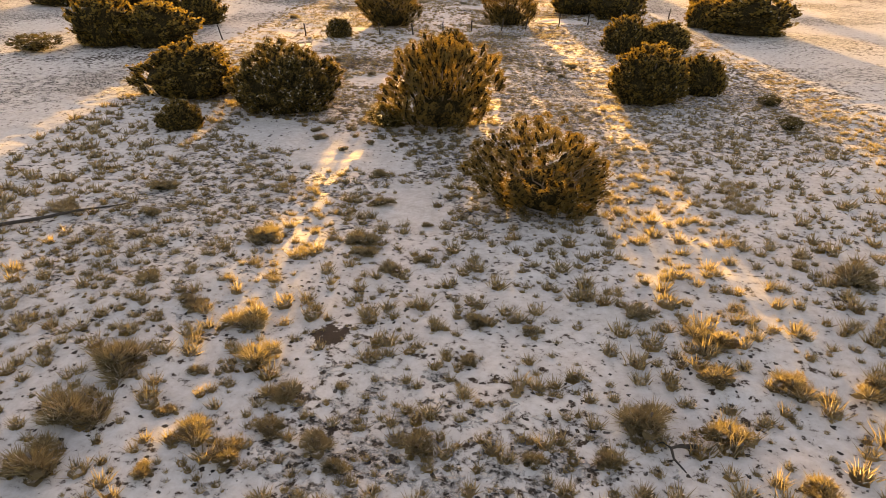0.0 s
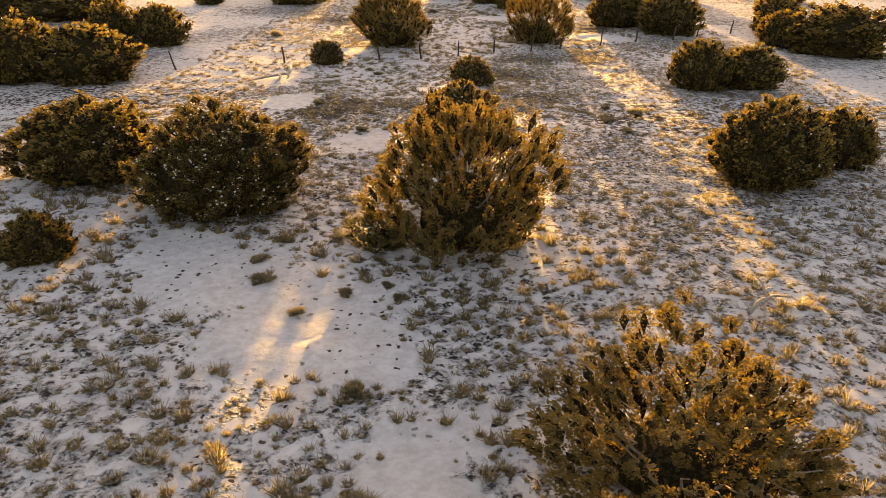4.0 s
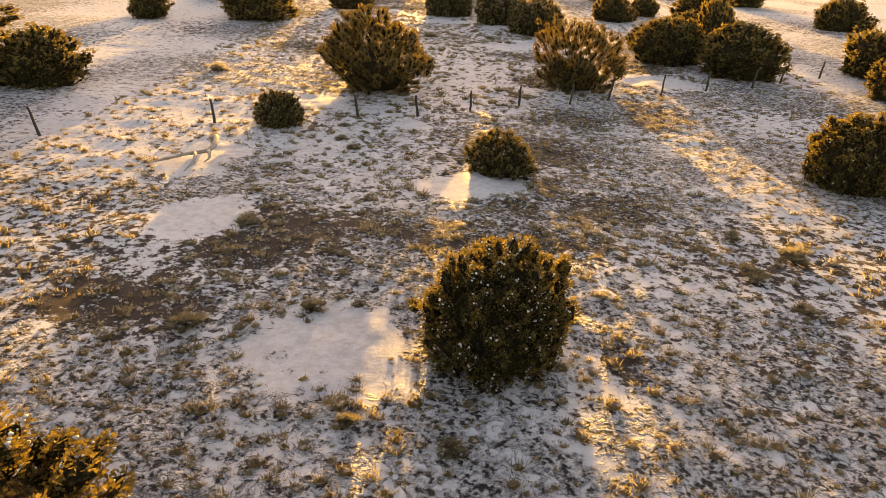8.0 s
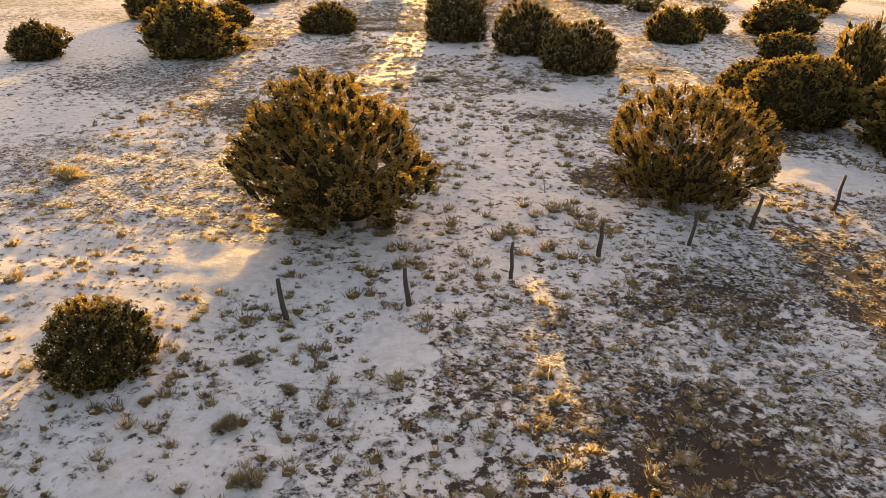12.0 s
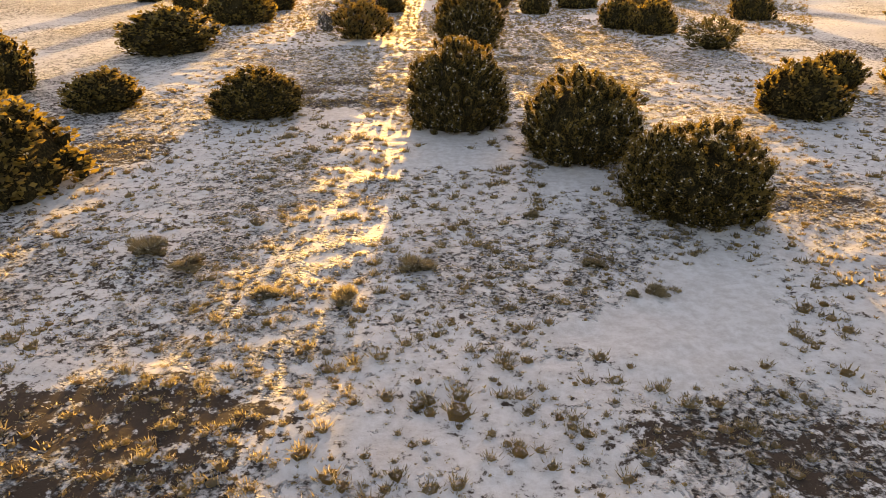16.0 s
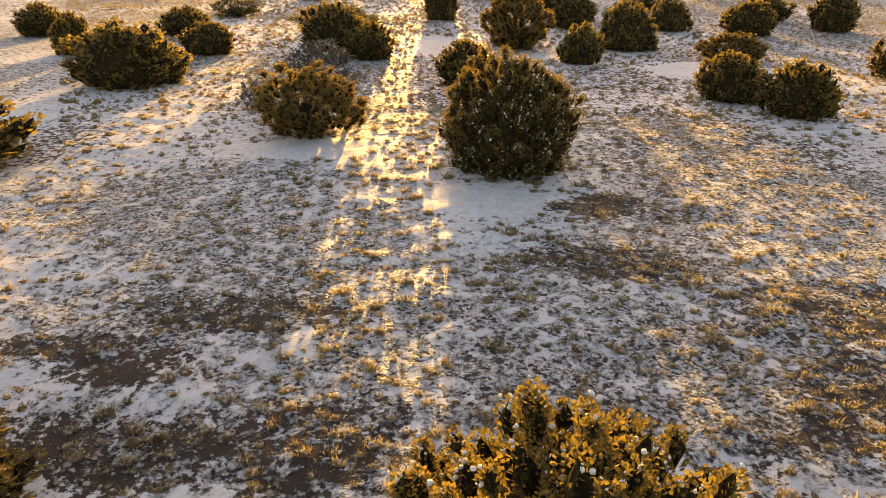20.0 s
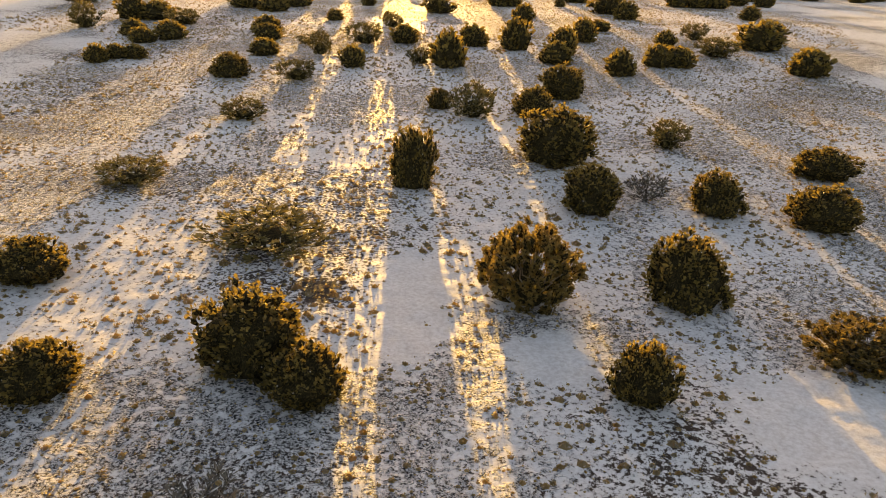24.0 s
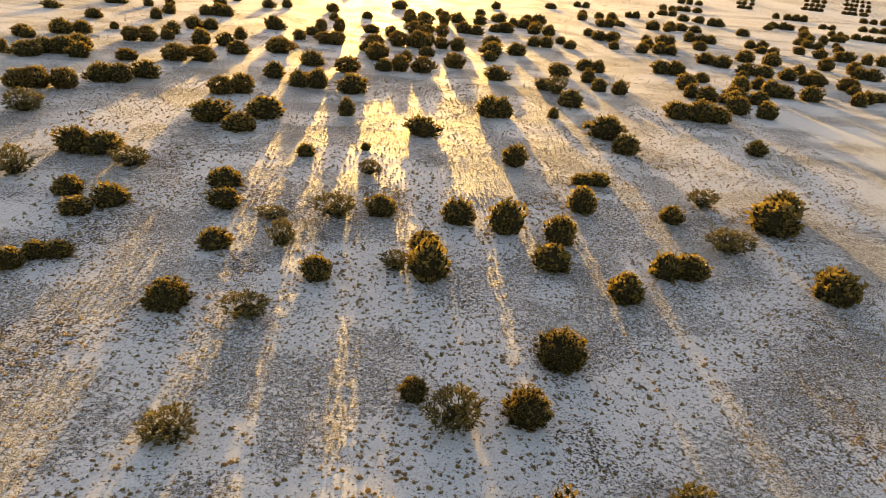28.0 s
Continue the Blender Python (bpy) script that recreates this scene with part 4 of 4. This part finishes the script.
def cushions(x, y, z, s, spikes, seed, tall=1.0, lumps=4, sides=6, low=False, fine=1.0, shaggy=0.0):
    """Fuzzy rounded tufts as triangles: a crumpled low body each, bristling with blades. Also the material index of each face."""
    rs = np.random.RandomState(seed)
    n = len(x)
    foot = np.stack([x, y, z - 0.02], -1)
    ang = np.arange(sides) * 2 * math.pi / sides
    ring = np.stack([np.cos(ang), np.sin(ang), 0 * ang], -1)
    dome = np.concatenate([ring + (0, 0, -0.15), [(0, 0, 0.62)]]) if low else np.concatenate([ring + (0, 0, -0.15), ring * (0.74, 0.74, 1) + (0, 0, 0.42), [(0, 0, 0.62)]])
    points = len(dome)
    # crumpled rounded lumps, side by side where there are several
    away = rs.uniform(0.25, 0.60, (n, lumps)) * (np.arange(lumps) > 0)
    way = rs.uniform(0, 6.28, (n, 1)) + np.arange(lumps) * 2.4 + rs.uniform(-0.5, 0.5, (n, lumps))
    at = np.stack([np.cos(way) * away, np.sin(way) * away, 0 * way], -1)
    size = rs.uniform(0.52, 0.74, (n, lumps)) / lumps ** 0.35 * (0.78 if shaggy else 1.0)
    turn = rs.uniform(0, 6.28, (n, lumps))
    ct, st = np.cos(turn)[..., None], np.sin(turn)[..., None]
    dv = dome[None, None] * rs.uniform(0.72, 1.22, (n, lumps, points, 1))
    dv = np.stack([dv[..., 0] * ct - dv[..., 1] * st, dv[..., 0] * st + dv[..., 1] * ct, dv[..., 2] * tall], -1)
    dv = (dv * size[..., None, None] + at[:, :, None]) * s[:, None, None, None] + foot[:, None, None]
    dv = dv.reshape(-1, 3)
    turn_on = [(k + 1) % sides for k in range(sides)]
    if low:
        one = [(k, turn_on[k], sides) for k in range(sides)]
    else:
        one = [(k, turn_on[k], sides + k) for k in range(sides)] + [(turn_on[k], sides + turn_on[k], sides + k) for k in range(sides)]
        one += [(sides + k, sides + turn_on[k], 2 * sides) for k in range(sides)]
    df = (np.array(one)[None] + (np.arange(n * lumps) * points)[:, None, None]).reshape(-1, 3)
    d = unit(rs.normal(size=(n, spikes, 3)) * (1, 1, 0.9))
    d[..., 2] = np.abs(d[..., 2]) * 0.85 + 0.12
    knob = 0.8 + 0.2 * np.sin(np.arctan2(d[..., 1], d[..., 0]) * 3 + rs.uniform(0, 6.28, (n, 1)))
    base = foot[:, None] + d * (s[:, None] * knob * rs.uniform(0.40, 0.72, (n, spikes)))[..., None] * (1, 1, tall)
    out = unit(d * (1, 1, 0.7) + rs.normal(size=d.shape) * 0.6 + (0, 0, 0.4))
    reach, girth = (0.16, 0.36), (0.08, 0.16)
    if shaggy:
        # long thin blades that fan out from low in the clump
        base = foot[:, None] + d * (1, 1, 0.35) * (s[:, None] * rs.uniform(0.05, 0.55 if shaggy > 0.8 else 0.75, (n, spikes)))[..., None]
        out = unit(d * (1, 1, 0.2) * rs.uniform(0.2, 1.0, (n, spikes, 1)) + rs.normal(size=d.shape) * 0.22 + (0, 0, 0.75))
        reach, girth = (0.40 * shaggy, 1.00 * shaggy), (0.07, 0.12)
    side = unit(np.cross(out, rs.normal(size=d.shape)))
    ln = (s[:, None] * rs.uniform(*reach, (n, spikes)))[..., None]
    wd = (s[:, None] * fine * rs.uniform(*girth, (n, spikes)))[..., None]
    sv = np.stack([base - side * wd, base + side * wd, base + out * ln], 2).reshape(-1, 3)
    faces = np.concatenate([df, np.arange(len(sv)).reshape(-1, 3) + len(dv)])
    kinds = np.zeros(len(faces), np.int32)
    kinds[:len(df)] = 1
    return np.concatenate([dv, sv]), faces, kinds


def tuft_mesh(name, made, mats):
    v, f, kinds = made
    me = fast_mesh(name, v, f, mats)
    me.polygons.foreach_set("material_index", kinds)
    return me


# ---- sagebrush clumps that stand out singly ----
def sage_mesh(seed):
    rs = np.random.RandomState(seed)
    px, py = rs.uniform(-0.26, 0.26, 7), rs.uniform(-0.26, 0.26, 7)
    return tuft_mesh("crown", cushions(px, py, rs.uniform(0.05, 0.35, 7), rs.uniform(0.26, 0.38, 7), 220, seed, 1.2, 3, fine=0.30, shaggy=1.0), [SAGE, SAGE_BODY])


SAGE_CROWN = [sage_mesh(121 + k) for k in range(5)]
SAGE_STEM = [limb_mesh("stem", bent(np.random.RandomState(130 + k), (0, 0, -0.05), (0.05, 0, 0.5), 4, 0.03), (0.06, 0.05, 0.035, 0.015), BARK, 5) for k in range(2)]


def sagebrush(x, y, r):
    plant("sagebrush", x, y, r * 2, r * pick.uniform(0.95, 1.3), [("crown", pick.choice(SAGE_CROWN))], [("stem", pick.choice(SAGE_STEM))],
          "clump of grey-tan sagebrush dusted with snow", "sagebrush", "sagebrush clumps")


sagebrush(-0.4, 11.6, 0.47)
sagebrush(-2.5, 11.5, 0.54)
sagebrush(-2.0, 10.9, 0.35)
sagebrush(-7.6, 12.2, 0.82)
sagebrush(-7.5, 14.1, 0.88)
sagebrush(-3.4, 13.2, 0.59)
sagebrush(-2.4, 20.7, 0.54)
sagebrush(-5.9, 21.7, 0.62)
sagebrush(-8.4, 18.5, 0.57)
sagebrush(-1.6, 19.6, 0.43)
sagebrush(-0.6, 20.3, 0.36)
sagebrush(-13.4, 23.8, 0.68)
sagebrush(-10.3, 23.7, 0.48)
sagebrush(-10.1, 21.7, 0.41)
sagebrush(-6.7, 17.2, 0.49)
sagebrush(5.3, 17.1, 0.56)
sagebrush(4.4, 12.4, 0.77)
sagebrush(3.4, 11.3, 0.42)
sagebrush(1.9, 11.2, 0.35)
sagebrush(2.4, 16.1, 0.37)
sagebrush(0.7, 14.7, 0.31)
sagebrush(1.0, 16.5, 0.45)
sagebrush(-4.9, 16.3, 0.77)
sagebrush(-4.4, 14.5, 0.71)
sagebrush(-5.0, 11.8, 0.57)
sagebrush(-5.6, 10.7, 0.3)
sagebrush(-5.6, 14.0, 0.35)
sagebrush(-5.8, 12.6, 0.29)
sagebrush(6.6, 14.2, 0.65)
sagebrush(8.1, 13.8, 0.66)
sagebrush(6.0, 12.1, 0.52)
sagebrush(7.2, 10.5, 0.51)
sagebrush(6.4, 17.8, 0.5)
sagebrush(12.4, 19.5, 0.99)
sagebrush(10.0, 13.6, 0.62)
sagebrush(-7.7, 10.7, 0.77)
sagebrush(6.8, 15.7, 0.62)
sagebrush(-3.5, 12.0, 0.43)
sagebrush(-4.2, 11.3, 0.42)
sagebrush(-5.9, 22.1, 0.67)
sagebrush(-2.5, 21.6, 0.68)
sagebrush(-2.2, 25.3, 0.47)
sagebrush(-0.5, 23.2, 0.24)
sagebrush(-10.7, 26.4, 0.65)
sagebrush(-2.6, 28.6, 0.43)
sagebrush(-4.6, 32.1, 0.31)
sagebrush(-6.0, 33.9, 0.44)
sagebrush(-3.5, 33.2, 0.29)
sagebrush(-2.3, 33.7, 0.24)
sagebrush(-1.9, 33.0, 0.29)
sagebrush(-6.4, 35.3, 0.34)
sagebrush(-5.9, 36.6, 0.36)
sagebrush(-1.5, 44.9, 0.34)
sagebrush(-3.6, 45.6, 0.3)
sagebrush(-8.1, 55.7, 0.58)
sagebrush(-5.0, 50.2, 0.45)
sagebrush(-8.0, 49.1, 0.52)
sagebrush(7.7, 53.2, 0.56)
sagebrush(8.2, 51.1, 0.44)
sagebrush(9.5, 54.6, 0.7)
sagebrush(8.1, 56.3, 0.42)
sagebrush(-6.5, 66.8, 0.37)
sagebrush(-6.7, 69.1, 0.34)
sagebrush(-5.7, 65.2, 0.39)
sagebrush(-5.5, 68.0, 0.26)
sagebrush(-16.3, 80.5, 0.84)
sagebrush(-8.4, 67.4, 0.26)
sagebrush(-3.0, 99.5, 0.62)
sagebrush(2.4, 99.7, 0.52)
sagebrush(3.8, 98.0, 0.44)
sagebrush(3.1, 97.8, 0.3)
sagebrush(-10.0, 99.7, 0.55)
sagebrush(-11.6, 100.9, 0.75)
sagebrush(-5.0, 97.7, 0.57)
sagebrush(-7.2, 97.9, 0.48)
sagebrush(1.0, 103.8, 0.38)

# ---- grass tufts and low lumps between them ----
def scatter_tufts(name, count, seed, x_range, y_range, size, spikes, label, least=0.06, sides=6, low=False, fine=1.0, band=None, mats=(), shaggy=0.0):
    rs = np.random.RandomState(seed)
    step = math.sqrt((x_range[1] - x_range[0]) * (y_range[1] - y_range[0]) / count)
    x, y = np.meshgrid(np.arange(*x_range, step), np.arange(*y_range, step))
    x, y = x.ravel() + rs.uniform(-0.7, 0.7, x.size) * step, y.ravel() + rs.uniform(-0.7, 0.7, x.size) * step
    count = x.size
    clump = np.clip((value_noise(x + 9, y + 3, 1.3) - 0.15) * 1.5, 0, 1)
    close = growth(x, y)
    dense = (least + (0.96 - least) * close ** 1.4) * np.maximum(clump, least * 1.6) + 0.15 * patches(x, y, SOIL) - 0.95 * patches(x, y, SNOW)
    keep = (rs.rand(count) < dense) & (np.abs(x - 5) < 24 + 0.46 * np.clip(y - 140, 0, 999))
    if band is not None:
        keep &= (np.abs(x - band[0]) < band[1]) == band[2]
    x, y = x[keep], y[keep]
    z = land(x, y) + hummocks(x, y) * np.clip(1.3 - np.hypot(x, (y - 180) / 1.6) / 320, 0, 1)
    s = np.clip(size * rs.gamma(3.6, 0.28, len(x)), size * 0.45, size * 2.1) * (1.15 - 0.5 * close[keep])
    return tagged(new(name, tuft_mesh(name, cushions(x, y, z, s, spikes, seed + 50, 1.0, 1, sides, low, fine, shaggy), mats)), label, "grass", kind="stuff")


scatter_tufts("bare_grass_tufts", 21000, 3, (-23, 25), (5, 42), 0.235, 60, "grey dry grass tufts standing clear of thin snow", 0.40, fine=0.38, band=(0, 12, True), mats=[DARK_TUFT, DARK_TUFT_BODY], shaggy=1.0)
scatter_tufts("bare_side_tufts", 19000, 3, (-23, 25), (5, 42), 0.235, 26, "grey dry grass tufts in thin snow", 0.40, sides=5, fine=0.7, band=(0, 12, False), mats=[DARK_TUFT, DARK_TUFT_BODY], shaggy=1.0)
scatter_tufts("grass_tufts", 56000, 3, (-23, 25), (42, 152), 0.24, 50, "rounded dry grass tufts half buried in thin snow", 0.30, fine=0.42, band=(-1.5, 8.5, True), mats=[DARK_TUFT, DARK_TUFT_BODY], shaggy=0.62)
scatter_tufts("side_grass_tufts", 56000, 3, (-23, 25), (42, 152), 0.21, 18, "dry grass tufts in thin snow beside junipers", 0.30, sides=5, fine=0.75, band=(-1.5, 8.5, False), mats=[DARK_TUFT, DARK_TUFT_BODY], shaggy=0.62)
scatter_tufts("crusted_stubble", 190000, 8, (-17, 15), (42, 152), 0.105, 5, "snow-crusted stubble and crumbs over dark soil", 0.03, sides=5, low=True, mats=[TUFT, CRUST])
scatter_tufts("low_scrub_tufts", 90000, 4, (-60, 80), (150, 310), 0.34, 7, "low dry tufts scattered over thin snow", 0.42, sides=5, low=True, mats=[DARK_TUFT, DARK_TUFT_BODY])
scatter_tufts("slope_tufts", 38000, 6, (-90, 125), (300, 430), 0.42, 4, "dry tufts on a snowy slope", 0.55, sides=5, low=True, mats=[DARK_TUFT, DARK_TUFT_BODY])
scatter_tufts("far_tufts", 12000, 7, (-140, 200), (430, 600), 0.6, 3, "far dry tufts on a snowy rise", 0.4, sides=5, low=True, mats=[DARK_TUFT, DARK_TUFT_BODY])

# ---- fence of weathered posts ----
fence = tagged(new("fence"), "line of crooked weathered wooden fence posts in snow", "fence")
fence.empty_display_size = 0.3


def fence_post(x, y, lean_x, lean_y, height, seed):
    rs = np.random.RandomState(seed)
    z = float(land(x, y)) - 0.1
    pts = bent(rs, (x, y, z), (x + lean_x, y + lean_y, z + height), 6, 0.022)
    ob = new("post", limb_mesh("post", pts, np.linspace(0.075, 0.05, 6) * rs.uniform(0.85, 1.15), POST_WOOD, 7))
    ob.parent = fence


fence_post(-22.4, 63.5, 0.0, 0.1, 1.2, 201)
fence_post(-19.4, 64.5, -0.45, 0.2, 1.3, 202)
fence_post(-12.7, 67.8, -0.2, 0.1, 1.3, 203)
fence_post(-6.2, 71.1, -0.15, 0.0, 1.25, 204)
fence_post(-3.1, 72.1, -0.12, 0.0, 1.2, 205)
fence_post(-0.2, 73.8, 0.0, 0.1, 1.25, 206)
fence_post(2.7, 75.5, 0.02, 0.0, 1.25, 207)
fence_post(5.8, 76.4, 0.15, 0.1, 1.3, 208)
fence_post(8.4, 77.9, 0.25, 0.1, 1.25, 209)
fence_post(12.1, 79.6, 0.18, 0.1, 1.4, 210)
fence_post(15.5, 81.2, 0.2, 0.1, 1.4, 211)
fence_post(19.4, 83.2, 0.22, 0.1, 1.3, 212)
fence_post(22.1, 85.1, 0.25, 0.1, 1.3, 213)
fence_post(26.1, 87.6, 0.2, 0.1, 1.3, 214)


# ---- fallen wood ----
def fallen_wood(name, x, y, turn, stems, mat, label):
    """Curved dead limbs lying on the ground; stems: (points, thickness)."""
    root = tagged(new(name), label, "dead wood")
    root.empty_display_size = 0.3
    root.matrix_world = pose(x, y, float(land(x, y) + hummocks(x, y)) + 0.1, 0, 0, turn)
    for points, thick in stems:
        n = len(points)
        me = limb_mesh("branch", points, [thick * (1 - 0.75 * i / (n - 1)) for i in range(n)], mat, 7)
        new("branch", me).parent = root


fallen_wood("fallen_branch", -11.6, 62.0, 0, [
    ([(-0.29, 2.45, 0.12), (0.05, 2.1, 0.3), (0.22, 1.5, 0.34), (0.32, 0.75, 0.26), (0.22, 0.32, 0.2), (-0.3, 0.05, 0.16), (-0.7, -0.12, 0.12), (-1.1, -0.5, 0.06), (-1.6, -0.9, 0.02)], 0.15),
    ([(-0.2, 0.02, 0.16), (-0.05, -0.45, 0.2), (0.03, -0.95, 0.1), (0.0, -1.4, 0.08), (-0.05, -1.85, 0.0)], 0.085),
    ([(0.23, 0.25, 0.2), (0.4, -0.1, 0.24), (0.48, -0.42, 0.1), (0.35, -0.6, 0.02)], 0.10),
    ([(-0.4, 2.4, 0.1), (-0.15, 2.0, 0.12), (-0.02, 1.5, 0.05)], 0.07),
    ([(-0.6, -0.1, 0.13), (-0.85, 0.05, 0.2), (-1.15, 0.1, 0.12)], 0.05),
    ([(-0.75, -0.25, 0.1), (-1.2, -0.75, 0.14), (-1.7, -1.25, 0.02)], 0.06)], DEAD_WOOD, "bleached twisted dead branch lying on snow")
fallen_wood("fallen_branch", 8.2, 33.0, 20, [
    ([(-0.9, -0.3, 0.0), (-0.3, 0.0, 0.12), (0.3, 0.15, 0.1), (0.9, 0.2, 0.0)], 0.07),
    ([(0.0, 0.08, 0.1), (0.15, 0.5, 0.35), (0.1, 0.9, 0.5)], 0.05),
    ([(0.3, 0.15, 0.1), (0.55, -0.2, 0.2), (0.8, -0.45, 0.05)], 0.04)], DEAD_WOOD, "small pale dead branch among dry tufts")
fallen_wood("fallen_branch", 4.7, 11.4, 0, [
    ([(0.55, 0.32, 0.02), (0.2, 0.3, 0.06), (-0.02, 0.2, 0.08), (-0.05, -0.1, 0.06), (0.1, -0.45, 0.02)], 0.055),
    ([(-0.02, 0.2, 0.08), (-0.15, 0.35, 0.1), (-0.3, 0.4, 0.02)], 0.03)], CHAR_WOOD, "dark curved stick lying on snow")
fallen_wood("fallen_log", -12.9, 23.2, 35, [
    ([(-2.2, 0.1, 0.02), (-1.0, -0.05, 0.06), (0.2, 0.1, 0.06), (1.3, 0.0, 0.04), (2.2, 0.15, 0.0)], 0.07)], CHAR_WOOD, "thin dark fallen log in snow")
fallen_wood("leaning_stick", 1.6, 80.7, 0, [
    ([(0.05, 0.0, -0.05), (0.0, 0.1, 0.4), (-0.08, 0.3, 0.75)], 0.03)], DEAD_WOOD, "thin pale dead stick standing in snow")
